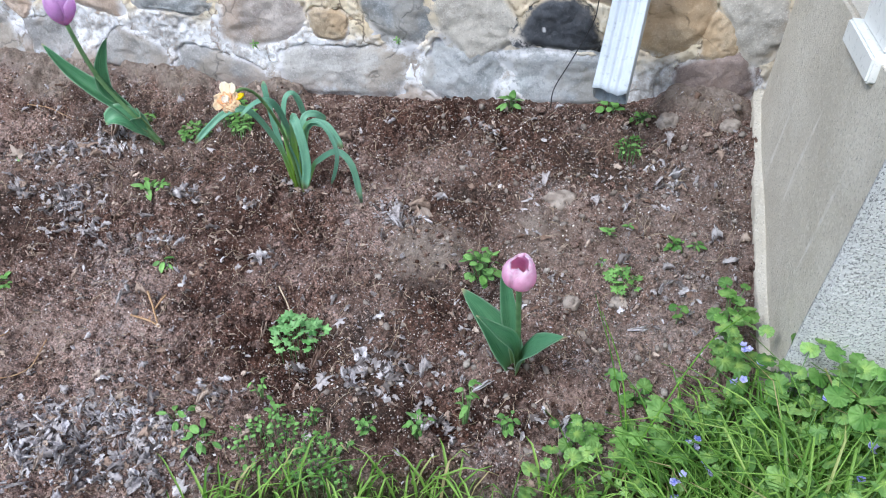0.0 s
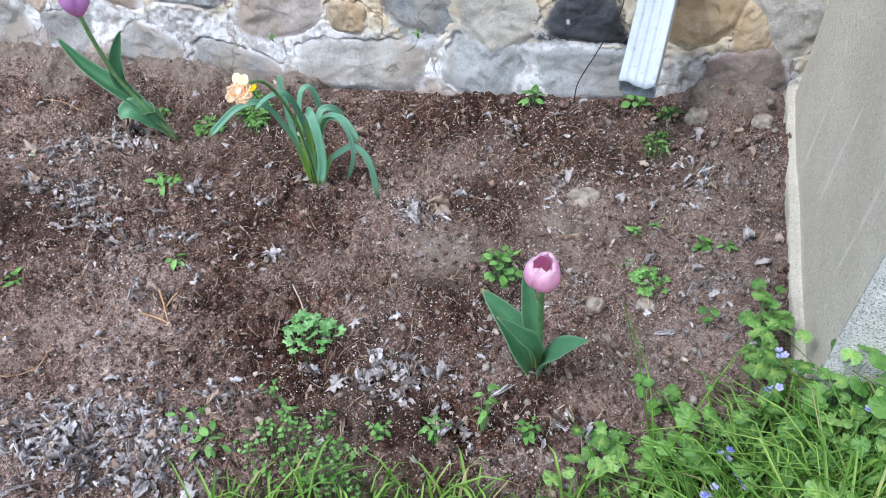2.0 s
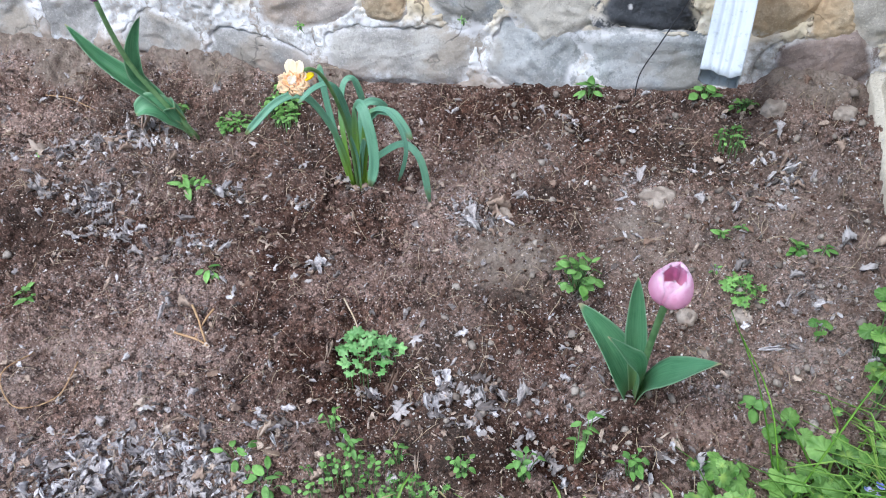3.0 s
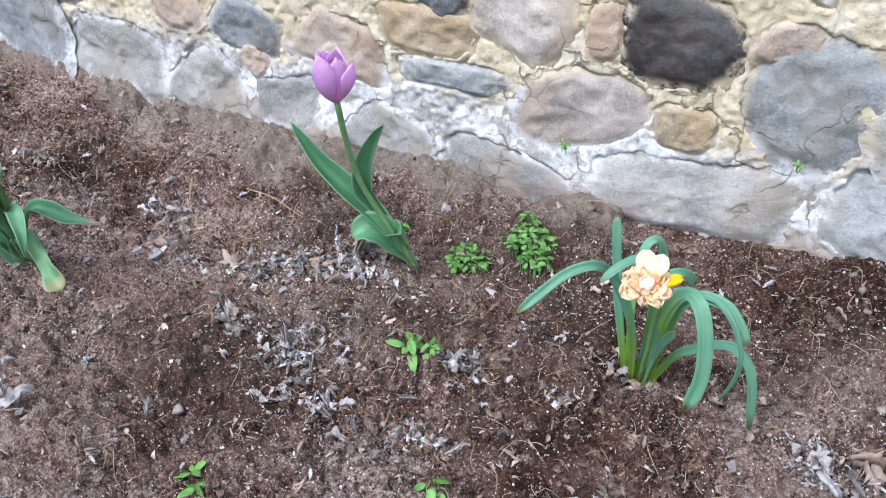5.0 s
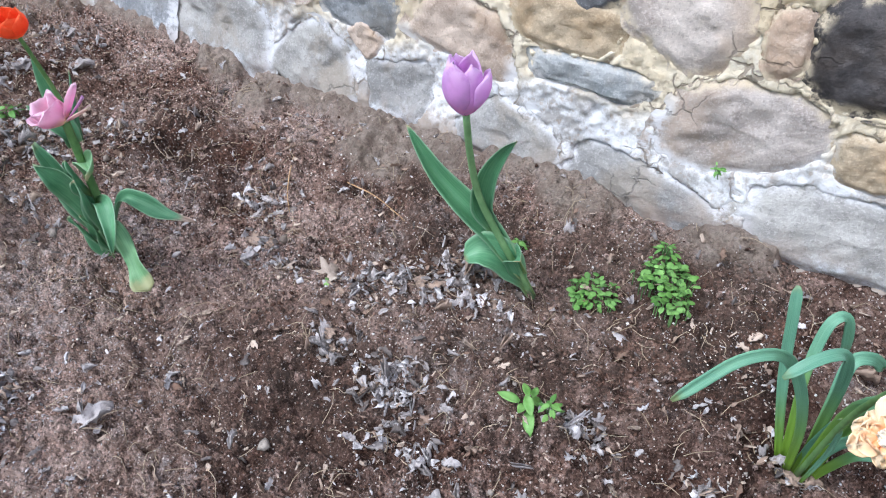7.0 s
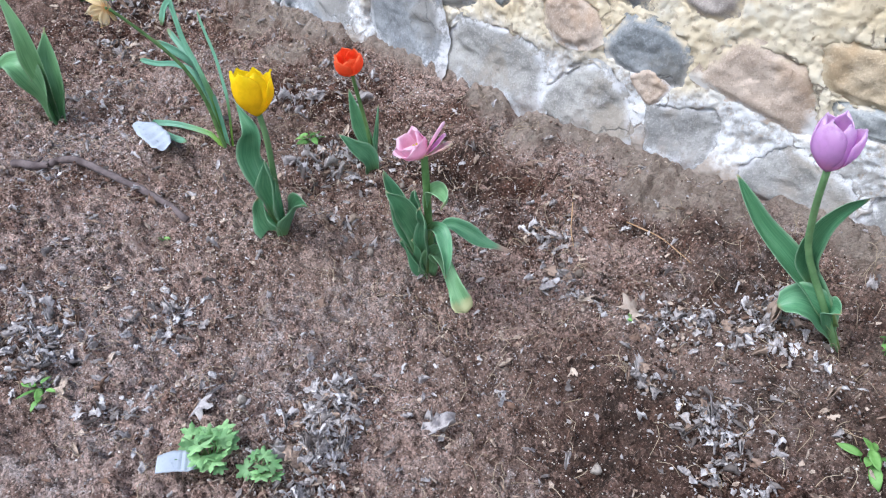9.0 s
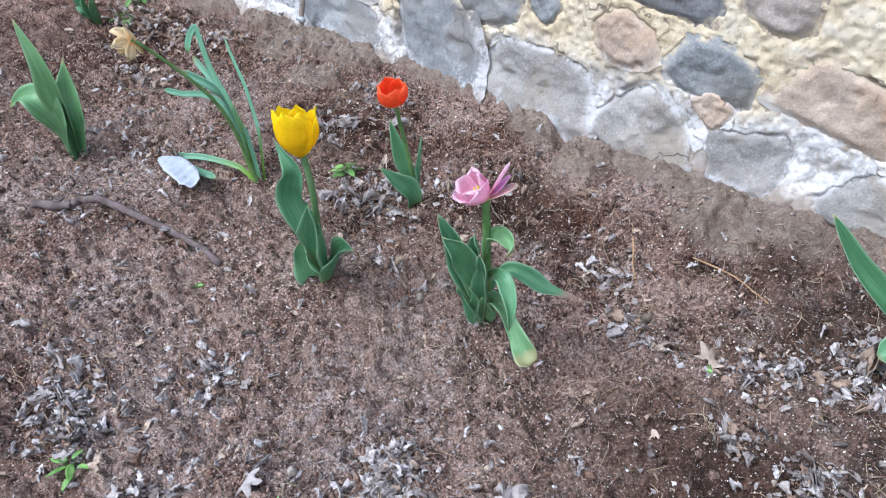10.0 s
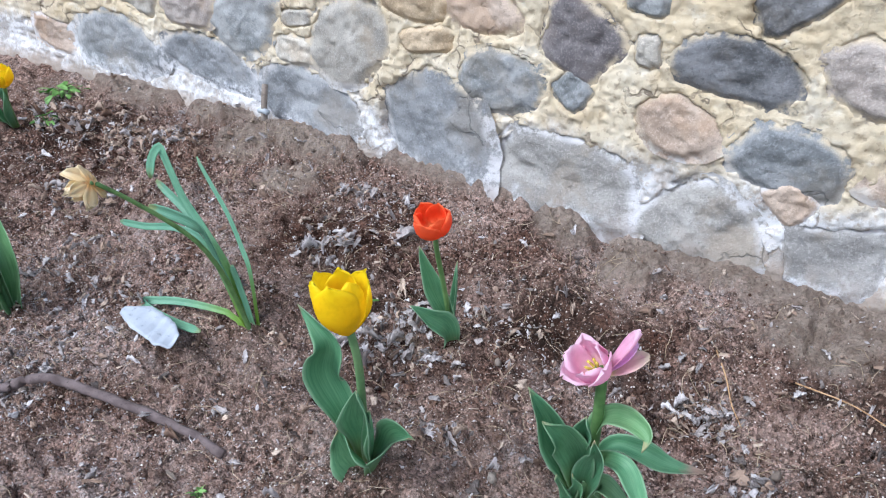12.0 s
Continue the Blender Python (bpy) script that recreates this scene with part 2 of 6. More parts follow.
    def thin(self, c, share=.3):
        """Lets light through, as leaves and petals do."""
        tr, mx = self.t.nodes.new("ShaderNodeBsdfTranslucent"), self.t.nodes.new("ShaderNodeMixShader")
        self.put(c, tr.inputs[0])
        mx.inputs[0].default_value = share
        self.t.links.new(self.b.outputs[0], mx.inputs[1])
        self.t.links.new(tr.outputs[0], mx.inputs[2])
        self.t.links.new(mx.outputs[0], self.t.nodes["Material Output"].inputs[0])
        return self.colour(c)


def soil_material():
    n = Nodes("soil", .95, .12)
    # above 0 is darker: damp in places, elsewhere only a regional tone
    damp = n.attr("soil_tone")
    wet = n.step(n.math("ADD", n.math("MULTIPLY", n.noise(11, 6, .7), .55), n.math("MULTIPLY", damp, .30)), .20, .50)
    dry_c = n.mix(n.step(n.noise(23, 6, .7), .35, .65), (.30, .195, .155), (.50, .37, .315))
    wet_c = n.mix(n.step(n.noise(23, 6, .7), .35, .68), (.056, .026, .018), (.150, .078, .055))
    c = n.mix(wet, dry_c, wet_c)
    c = n.mix(1.0, c, n.mix(n.step(n.noise(2.8, 4, .6), .36, .62), (.72, .69, .67), (1.16, 1.18, 1.20)), "MULTIPLY")
    # rust-brown peat, and grey film where ash and leaf dust have settled
    c = n.mix(n.math("MULTIPLY", n.step(n.noise(7, 5, .65), .50, .64), .55), c, n.mix(n.noise(90, 4, .7), (.085, .040, .026), (.24, .130, .088)))
    film = n.step(n.math("ADD", n.noise(5, 6, .7), n.math("MULTIPLY", damp, -.09)), .50, .62)
    film = n.math("MULTIPLY", film, n.step(n.noise(60, 5, .75), .44, .60))
    c = n.mix(n.math("MULTIPLY", film, .7), c, (.47, .41, .39))
    # black damp patches, spread by noise
    c = n.mix(n.math("MULTIPLY", n.step(n.math("ADD", n.noise(17, 6, .72), n.math("MULTIPLY", damp, .15)), .57, .67), .85), c, (.030, .017, .013))
    # dark mottling: shade of the gaps between crumbs, put into the colour
    c = n.mix(n.math("MULTIPLY", n.step(n.noise(58, 6, .75), .53, .62), .75), c, (.042, .020, .014))
    c = n.mix(n.math("MULTIPLY", n.step(n.noise(170, 4, .75), .54, .62), .7), c, (.036, .018, .013))
    c = n.mix(n.math("MULTIPLY", n.step(n.noise(210, 4, .78), .55, .62), .7), c, n.mix(wet, (.60, .48, .42), (.33, .22, .18)))
    # single grains, each of its own shade
    pick, coarse = n.t.nodes.new("ShaderNodeSeparateColor"), n.t.nodes.new("ShaderNodeSeparateColor")
    n.t.links.new(n.cells(300, "Color"), pick.inputs[0])
    n.t.links.new(n.cells(125, "Color"), coarse.inputs[0])
    grain = n.math("ADD", n.math("MULTIPLY", n.math("POWER", pick.outputs[1], 1.6), .75), n.math("MULTIPLY", coarse.outputs[1], .40))
    c = n.mix(n.step(n.noise(7, 5, .7), .36, .58, .30, 1), c, n.mix(grain, (.22, .22, .222), (1.80, 1.82, 1.86)), "MULTIPLY")
    dot = n.step(n.cells(300), .46, .30, 0, 1)
    c = n.mix(n.math("MULTIPLY", n.math("MULTIPLY", n.step(pick.outputs[2], .70, .78), dot), n.math("MULTIPLY", film, .9)), c, (.66, .62, .62))
    c = n.mix(n.math("MULTIPLY", n.math("MULTIPLY", n.step(pick.outputs[0], .90, .92), dot), n.step(n.noise(9, 4), .36, .56, .35, 1)), c, (.80, .74, .69))
    dust = n.mix(n.step(n.noise(40, 6, .7), .35, .65), (.27, .215, .178), (.43, .362, .31))
    dust = n.mix(n.math("MULTIPLY", n.step(pick.outputs[0], .85, .88), .35), dust, (.16, .125, .1))
    c = n.mix(n.math("MULTIPLY", n.attr("dry"), n.step(n.noise(34, 5), .25, .5, .5, 1)), c, dust)
    c = n.mix(n.math("MULTIPLY", n.attr("lawn"), .8), c, (.06, .085, .025))
    h = n.math("ADD", n.math("MULTIPLY", n.noise(95, 8, .78), 1.7), n.math("MULTIPLY", n.cells(300), -.55))
    n.bump(n.math("ADD", h, n.math("MULTIPLY", n.cells(125), -.7)), 1.0, .008)
    return n.colour(c)


def stone_material(name, dark, light, grain, white=0.0, rough=.85, spot=None):
    """White: how far lime and salts have bloomed over the stone's lower part."""
    n = Nodes(name, rough, .25)
    mid = tuple((a + b) / 2 for a, b in zip(dark, light))
    c = n.mix(n.step(n.noise(10, 6, .62), .34, .66), dark, light)
    c = n.mix(n.math("MULTIPLY", n.step(n.noise(grain * 2.2, 3, .65), .5, .64), .34), c, tuple(min(1, 1.35 * v) for v in light))
    c = n.mix(n.math("MULTIPLY", n.step(n.noise(grain * 1.5, 4, .7), .54, .66), .40), c, tuple(.55 * v for v in dark))
    c = n.mix(n.math("MULTIPLY", n.step(n.noise(6, 5, .6), .50, .62), .5), c, (mid[0] * .98, mid[1] * .84, mid[2] * .68))
    c = n.mix(n.math("MULTIPLY", n.step(n.noise(22, 6, .7), .58, .70), .35), c, tuple(.5 * v + .16 for v in light))
    rnd = n.mix(n.chance(), (.86, .86, .86), (1.12, 1.1, 1.06))
    c = n.mix(1.0, c, rnd, "MULTIPLY")
    if white:
        fac = n.step(n.math("ADD", n.math("MULTIPLY", n.noise(11, 7, .72), .7), n.math("MULTIPLY", n.attr("foot"), .30 * white)), .40, .60)
        fac = n.math("MULTIPLY", fac, n.step(n.noise(60, 6, .8), .42, .58, .12, .95))
        c = n.mix(fac, c, (.70, .73, .78))
    if spot:
        d = n.t.nodes.new("ShaderNodeVectorMath")
        d.operation = "DISTANCE"
        n.t.links.new(n.pos, d.inputs[0])
        d.inputs[1].default_value = spot
        c = n.mix(n.step(n.math("ADD", d.outputs["Value"], n.math("MULTIPLY", n.noise(90, 4), .008)), .016, .012, 0, 1), c, (.62, .62, .63))
    lip = n.math("MULTIPLY", n.step(n.attr("along"), .70, .86), n.step(n.noise(30, 6, .7), .42, .56))
    c = n.mix(n.math("MULTIPLY", lip, .85), c, n.mix(n.step(n.place("Z"), .28, .2, 0, 1), (.63, .545, .40), (.66, .67, .70)))
    earth = n.math("MULTIPLY", n.step(n.place("Z"), .13, .04, 0, 1), n.step(n.noise(20, 5), .42, .62))
    c = n.mix(n.math("MULTIPLY", earth, .7), c, (.24, .185, .15))
    net = n.math("MULTIPLY", n.cracks(7, .014), n.step(n.noise(6, 4), .57, .62))
    c = n.mix(n.math("MULTIPLY", net, .4), c, tuple(.45 * v for v in dark))
    h = n.math("ADD", n.math("MULTIPLY", n.noise(75, 7, .72), .8), n.math("MULTIPLY", n.noise(300, 3, .6), .18))
    n.bump(n.math("SUBTRACT", h, n.math("MULTIPLY", net, .5)), 1.0, .0036)
    return n.colour(c)


def mortar_material():
    n = Nodes("lime_mortar", .95, .12)
    c = n.mix(n.step(n.noise(7, 6, .66), .36, .64), (.63, .535, .375), (.72, .655, .52))
    c = n.mix(n.math("MULTIPLY", n.step(n.noise(55, 6, .72), .52, .64), .35), c, (.50, .40, .265))
    c = n.mix(n.math("MULTIPLY", n.step(n.noise(15, 6, .7), .54, .66), .8), c, (.73, .69, .595))
    c = n.mix(n.math("MULTIPLY", n.step(n.noise(4, 4), .54, .64), .30), c, (.52, .455, .365))
    low = n.step(n.math("ADD", n.place("Z"), n.math("MULTIPLY", n.noise(6, 6, .7), .2)), .345, .27, 0, 1)
    lime = n.mix(n.step(n.noise(11, 7, .72), .42, .55), (.38, .37, .36), (.71, .725, .75))
    lime = n.mix(n.math("MULTIPLY", n.step(n.noise(8, 5, .6), .57, .66), .6), lime, (.40, .35, .30))
    lime = n.mix(n.math("MULTIPLY", n.step(n.noise(130, 5, .7), .5, .62), .35), lime, (.70, .715, .74))
    lime = n.mix(n.math("MULTIPLY", n.step(n.noise(30, 6, .72), .56, .66), .5), lime, (.30, .255, .22))
    c = n.mix(low, c, lime)
    earth = n.step(n.math("ADD", n.place("Z"), n.math("MULTIPLY", n.noise(12, 6, .7), .13)), .185, .13, 0, 1)
    c = n.mix(n.math("MULTIPLY", earth, .9), c, n.mix(n.noise(50, 4), (.28, .23, .19), (.46, .40, .35)))
    grit = n.t.nodes.new("ShaderNodeSeparateColor")
    n.t.links.new(n.cells(210, "Color"), grit.inputs[0])
    c = n.mix(n.math("MULTIPLY", n.step(grit.outputs[0], .90, .94), .4), c, (.36, .28, .20))
    pits = n.step(n.noise(30, 7, .82), .36, .30)
    c = n.mix(n.math("MULTIPLY", pits, .4), c, (.34, .26, .18))
    net = n.math("MULTIPLY", n.cracks(11, .030), n.step(n.noise(6, 4), .50, .58))
    c = n.mix(n.math("MULTIPLY", net, .75), c, (.25, .205, .165))
    h = n.math("ADD", n.math("MULTIPLY", n.noise(70, 8, .74), .8), n.math("MULTIPLY", n.noise(300, 4, .65), .22))
    n.bump(n.math("SUBTRACT", h, n.math("MULTIPLY", net, .5)), 1.0, .005)
    return n.colour(c)


def leaf_material(name, dark, light, rough=.45, share=.25, tip=None, base=None):
    n = Nodes(name, rough, .4)
    c = n.mix(n.step(n.noise(38, 4), .3, .7), dark, light)
    c = n.mix(1.0, c, n.mix(n.chance(), (.7, .74, .7), (1.25, 1.2, 1.15)), "MULTIPLY")
    if base:
        c = n.mix(n.step(n.attr("along"), .2, .02, 0, 1), c, base)
    if tip:
        c = n.mix(n.math("MULTIPLY", n.step(n.attr("along"), .86, .99), n.step(n.noise(60), .3, .5)), c, tip)
    n.bump(n.noise(160, 3), .2, .001)
    return n.thin(c, share)


def bulb_leaf_material(name, dark, light, rough=.4, share=.22, tip=None, base=None, tip_from=.9, pale=.32):
    """Long parallel veins and a thin pale margin."""
    n = Nodes(name, rough, .45)
    v = n.t.nodes.new("ShaderNodeCombineXYZ")
    n.put(n.math("MULTIPLY", n.attr("across"), 5.0), v.inputs[0])
    n.put(n.math("MULTIPLY", n.attr("along"), 1.3), v.inputs[1])
    n.put(n.chance(), v.inputs[2])
    vein = n.noise(3.0, 3, .6, v.outputs[0])
    c = n.mix(n.step(vein, .2, .8), dark, light)
    c = n.mix(n.math("MULTIPLY", n.step(n.noise(20, 4), .4, .7), .5), c, light)
    c = n.mix(1.0, c, n.mix(n.chance(), (.88, .9, .9), (1.12, 1.08, 1.04)), "MULTIPLY")
    if base:
        c = n.mix(n.step(n.attr("along"), .34, .04, 0, 1), c, base)
    rim = n.step(n.math("ABSOLUTE", n.attr("across")), .88, 1.0)
    c = n.mix(n.math("MULTIPLY", rim, pale), c, (.48, .62, .46))
    if tip:
        far = n.math("ADD", n.attr("along"), n.math("MULTIPLY", n.noise(45, 4), .2))
        c = n.mix(n.step(far, tip_from + .06, tip_from + .16), c, tip)
    n.bump(n.math("ADD", vein, n.math("MULTIPLY", n.noise(90, 4), .6)), .25, .002)
    return n.thin(c, share)


def petal_material(name, body, edge, foot, share=.5):
    n = Nodes(name, .5, .3)
    c = n.mix(n.step(n.attr("along"), .55, 1.0), body, edge)
    c = n.mix(n.step(n.attr("along"), .42, .08, 0, 1), c, foot)
    c = n.mix(n.step(n.noise(90, 3), .45, .7), c, tuple(.93 * v for v in body))
    n.bump(n.noise(120, 3), .15, .001)
    return n.thin(c, share)


def litter_material(name, stops):
    n = Nodes(name, .9, .15)
    c = n.mix(n.step(n.island(), .0, .45), stops[0], stops[1])
    c = n.mix(n.step(n.island(), .5, .95), c, stops[2])
    c = n.mix(n.math("MULTIPLY", n.step(n.noise(110, 5, .7), .48, .62), .6), c, tuple(.5 * v for v in stops[1]))
    n.bump(n.noise(160, 5, .7), .8, .003)
    return n.colour(c)


def plain_material(name, a, b, scale, rough=.8, spec=.3, fine=200, bump=.4):
    n = Nodes(name, rough, spec)
    c = n.mix(n.step(n.noise(scale, 5), .3, .7), a, b)
    c = n.mix(n.step(n.noise(fine, 3, .7), .55, .75), c, tuple(.72 * v for v in a))
    n.bump(n.noise(fine, 4), bump, .002)
    return n.colour(c)


def concrete_material():
    n = Nodes("worn_concrete", .92, .2)
    c = n.mix(n.step(n.noise(5, 5), .3, .7), (.57, .525, .435), (.71, .665, .57))
    c = n.mix(n.math("MULTIPLY", n.step(n.noise(260, 3, .6), .52, .62), .45), c, (.44, .40, .33))
    c = n.mix(n.math("MULTIPLY", n.step(n.noise(210, 3, .6), .55, .64), .5), c, (.80, .76, .68))
    c = n.mix(n.step(n.noise(150, 3, .7), .6, .72), c, (.36, .34, .28))
    c = n.mix(n.step(n.cells(120), .08, .12, 1, 0), c, (.24, .23, .2))
    v = n.t.nodes.new("ShaderNodeCombineXYZ")
    n.put(n.math("MULTIPLY", n.math("ADD", n.place("Y"), n.math("MULTIPLY", n.place("Z"), .22)), 26.0), v.inputs[0])
    n.put(n.math("MULTIPLY", n.place("Z"), 2.2), v.inputs[1])
    scrape = n.step(n.noise(1.0, 2, .5, v.outputs[0]), .66, .72)
    c = n.mix(n.math("MULTIPLY", scrape, n.step(n.noise(40, 4), .35, .6, .2, .8)), c, (.78, .74, .67))
    n.bump(n.math("ADD", n.noise(150, 5, .75), n.math("MULTIPLY", n.noise(30, 4), .8)), 1.0, .004)
    return n.colour(c)


def roughcast_material():
    n = Nodes("white_roughcast", .9, .25)
    c = n.mix(n.step(n.noise(8, 4), .3, .7), (.60, .60, .58), (.70, .70, .69))
    c = n.mix(n.step(n.noise(330, 2, .6), .54, .60), c, (.26, .26, .26))
    c = n.mix(n.step(n.noise(250, 2, .6), .62, .7), c, (.82, .82, .82))
    n.bump(n.noise(200, 4), .8, .004)
    return n.colour(c)


M_SOIL, M_MORTAR = soil_material(), mortar_material()
M_STONE = dict(
    black=stone_material("black_basalt", (.035, .034, .038), (.095, .088, .09), 60, 0, .42),
    spotted=stone_material("black_basalt_with_white_spot", (.040, .045, .054), (.092, .100, .116), 60, 0, .55, (-.213, 1.622, .262)),
    dark=stone_material("dark_trap_rock", (.11, .115, .125), (.25, .26, .28), 90),
    slate=stone_material("purple_dark_stone", (.165, .155, .165), (.34, .315, .32), 100),
    blue=stone_material("blue_grey_stone", (.206, .228, .245), (.387, .408, .43), 90),
    grey=stone_material("grey_stone", (.344, .331, .305), (.533, .516, .477), 110),
    tan=stone_material("tan_sandstone", (.396, .314, .215), (.55, .46, .34), 110),
    umber=stone_material("dark_brown_stone", (.17, .135, .125), (.33, .27, .25), 110),
    brown=stone_material("brown_stone", (.361, .288, .237), (.533, .452, .391), 120),
    purple=stone_material("purple_grey_stone", (.331, .297, .28), (.533, .49, .464), 110),
    white=stone_material("limed_grey_stone", (.235, .235, .235), (.40, .40, .395), 100, 1.0),
    limed=stone_material("limed_blue_stone", (.185, .20, .22), (.34, .36, .385), 90, 1.0),
)
M_TULIP = bulb_leaf_material("tulip_leaf", (.072, .235, .115), (.165, .39, .215), .4, .22, tip=(.34, .3, .17), base=(.2, .3, .1), tip_from=.97)
M_WITHER = bulb_leaf_material("withering_tulip_leaf", (.12, .30, .13), (.25, .46, .24), .5, .25, tip=(.42, .44, .24), tip_from=.86)
M_STRAP = bulb_leaf_material("daffodil_leaf", (.10, .28, .19), (.21, .45, .31), .4, .22, tip=(.24, .3, .13), base=(.2, .36, .04), tip_from=.97, pale=.0)
M_DRYTIP = bulb_leaf_material("tulip_leaf_with_dry_tip", (.072, .235, .115), (.165, .39, .215), .45, .22, tip=(.42, .32, .26), tip_from=.84)
M_PALESTEM = leaf_material("pale_flower_stem", (.15, .30, .13), (.24, .42, .20), .5, .15)
M_PALETULIP = bulb_leaf_material("pale_tulip_leaf", (.115, .29, .12), (.24, .47, .235), .45, .25, tip=(.36, .36, .16), tip_from=.95)
M_STEM = leaf_material("flower_stem", (.10, .21, .07), (.17, .32, .12), .5, .1)
M_WEED = leaf_material("weed_leaf", (.12, .30, .06), (.28, .53, .17), .5, .3)
M_CLUMP = leaf_material("pale_cut_leaf", (.13, .36, .10), (.38, .66, .30), .5, .3)
M_IVY = leaf_material("ground_ivy_leaf", (.085, .23, .04), (.27, .48, .14), .5, .3)
M_POPPY = leaf_material("grey_green_leaf", (.15, .34, .13), (.36, .60, .30), .6, .25)
M_GRASS = leaf_material("grass_blade", (.07, .2, .015), (.2, .42, .05), .45, .35)
M_STRAW = plain_material("dry_straw", (.38, .30, .20), (.54, .45, .34), 30, .8)
M_LITTER = litter_material("grey_leaf_litter", ((.13, .11, .102), (.43, .40, .398), (.67, .648, .67)))
M_BROWNLEAF = litter_material("brown_leaf_litter", ((.19, .12, .09), (.36, .27, .215), (.58, .48, .40)))
M_PERLITE = litter_material("perlite", ((.46, .40, .36), (.74, .69, .65), (.92, .90, .88)))
M_CRUMB = litter_material("soil_crumb", ((.045, .024, .017), (.10, .057, .042), (.20, .128, .10)))
M_DRYCRUMB = litter_material("dry_soil_crumb", ((.09, .05, .037), (.27, .175, .138), (.52, .40, .345)))
M_PEBBLE = litter_material("pebble", ((.16, .13, .11), (.28, .245, .215), (.4, .36, .32)))
M_BARK = plain_material("grey_bark", (.09, .07, .07), (.19, .155, .155), 40, .9, .2, 160, .8)
M_TWIG = plain_material("dry_twig", (.34, .21, .11), (.5, .34, .2), 60, .85)
M_ALU = plain_material("white_enamelled_aluminium", (.37, .42, .47), (.47, .52, .57), 12, .5, .5, 90, .12)
M_PAINT = plain_material("white_paint", (.74, .75, .72), (.82, .83, .8), 9, .45, .4, 150, .12)
M_PAPER = plain_material("white_plastic_scrap", (.34, .385, .45), (.41, .46, .53), 40, .5, .4, 120, .1)
M_WIRE = plain_material("black_wire", (.02, .02, .022), (.04, .04, .045), 40, .5)
M_CONCRETE, M_ROUGHCAST = concrete_material(), roughcast_material()


# ---- ground ----
def lawn_edge(x):
    """How far the grass comes up towards the bed."""
    return np.interp(x, (-.85, -.55, -.3, 0, .2, .3), (.25, .62, .69, .77, .9, .98)) + .03 * vnoise(x, 0 * x, 9, 21)


def build_ground():
    xs = np.concatenate([[-400, -150, -60, -25, -12, -7, -5, -4.4], np.arange(-4.1, -3.0, .016), np.arange(-3.0, .46, .0043), [.6, .9, 1.5, 3, 7, 15, 40, 120, 400]])
    ys = np.concatenate([[-400, -120, -40, -15, -6, -3, -1.5, -.7, -.3, -.05, .1], np.arange(.2, .45, .016), np.arange(.45, 1.672, .0043), [1.75, 2.0, 2.6, 4, 8, 20, 60, 200, 400]])
    X, Y = np.meshgrid(xs, ys)
    Z = soil(X, Y)
    near = (X > -4.2) & (X < .5) & (Y > .1) & (Y < 1.7)
    Z = np.where(near, Z, bed(X, Y))
    ny, nx = X.shape
    I = np.arange(nx * ny).reshape(ny, nx)
    F = np.stack([I[:-1, :-1], I[:-1, 1:], I[1:, 1:], I[1:, :-1]], -1).reshape(-1, 4)
    me = mesh_of("ground", np.stack([X, Y, Z], -1).reshape(-1, 3), F, M_SOIL)
    dry = dusty(X, Y)
    for bx, by, rx, ry, k in ((.1, 1.28, .25, .3, .35), (-.345, 1.14, .078, .060, 1.5), (-.15, 1.225, .05, .035, 1.1), (-.12, 1.22, .1, .1, .6), (.05, 1.0, .15, .12, .35)):
        dry = np.maximum(dry, k * np.exp(-((X - bx) / rx) ** 2 - ((Y - by) / ry) ** 2))
    dry = np.maximum(dry, .22 * np.clip(vnoise(X, Y, 5, 33), 0, 1))
    lawn = np.clip((lawn_edge(X) - Y) / .06, 0, 1)
    for name, val in (("dry", np.clip(dry, 0, 1)), ("lawn", lawn), ("soil_tone", soil_tone(X, Y))):
        me.attributes.new(name, "FLOAT", "POINT").data.foreach_set("value", val.astype(np.float32).ravel())
    tagged(new("ground", me), "dark brown garden soil, crumbly, sloping away from a wall", "soil", kind="structure")


build_ground()

# ---- the rubble wall ----
WALL_Y = 1.632


STONES = []


def stone_lie(x, z, a, b, turn, square, taper):
    STONES.append((x, z, a, b, radians(turn), square, taper))


def outline(k, q, square):
    """How far the k-th stone's edge lies from its middle in direction q: a blunt, chipped polygon."""
    rs = np.random.RandomState(700 + k)
    n = rs.randint(8, 13)
    at = np.sort((np.arange(n) + rs.uniform(-.3, .3, n)) / n) * 2 * math.pi
    r = 1 + rs.uniform(-.075, .06, n)
    e = (np.abs(np.cos(q)) ** square + np.abs(np.sin(q)) ** square) ** (-1 / square)
    return e * np.interp(q % (2 * math.pi), at, r, period=2 * math.pi) * (1 + .014 * np.sin(13 * q + k) + .008 * np.sin(29 * q + 2 * k))


def stone_metric(X, Z):
    """How far each place of the wall is from the nearest stone: 1 on its edge."""
    d = np.full(X.shape, 9.0)
    for k, (x, z, a, b, t, n, tp) in enumerate(STONES):
        m = (np.abs(X - x) < 1.8 * max(a, b)) & (np.abs(Z - z) < 1.8 * max(a, b))
        dx, dz = X[m] - x, Z[m] - z
        px, pz = (dx * math.cos(t) + dz * math.sin(t)) / a, (-dx * math.sin(t) + dz * math.cos(t)) / b
        px = px / np.clip(1 + tp * pz, .5, 2)
        d[m] = np.minimum(d[m], np.hypot(px, pz) / outline(k, np.arctan2(pz, px), n))
    return d


def wall_lie(X, Z):
    """The wall's slow unevenness: it bellies and its foot stands forward."""
    return WALL_Y + .006 * vnoise(X, Z, 5, 41) - .022 * np.clip((.15 - Z + .02 * vnoise(X, Z, 7, 40)) / .08, 0, 1)


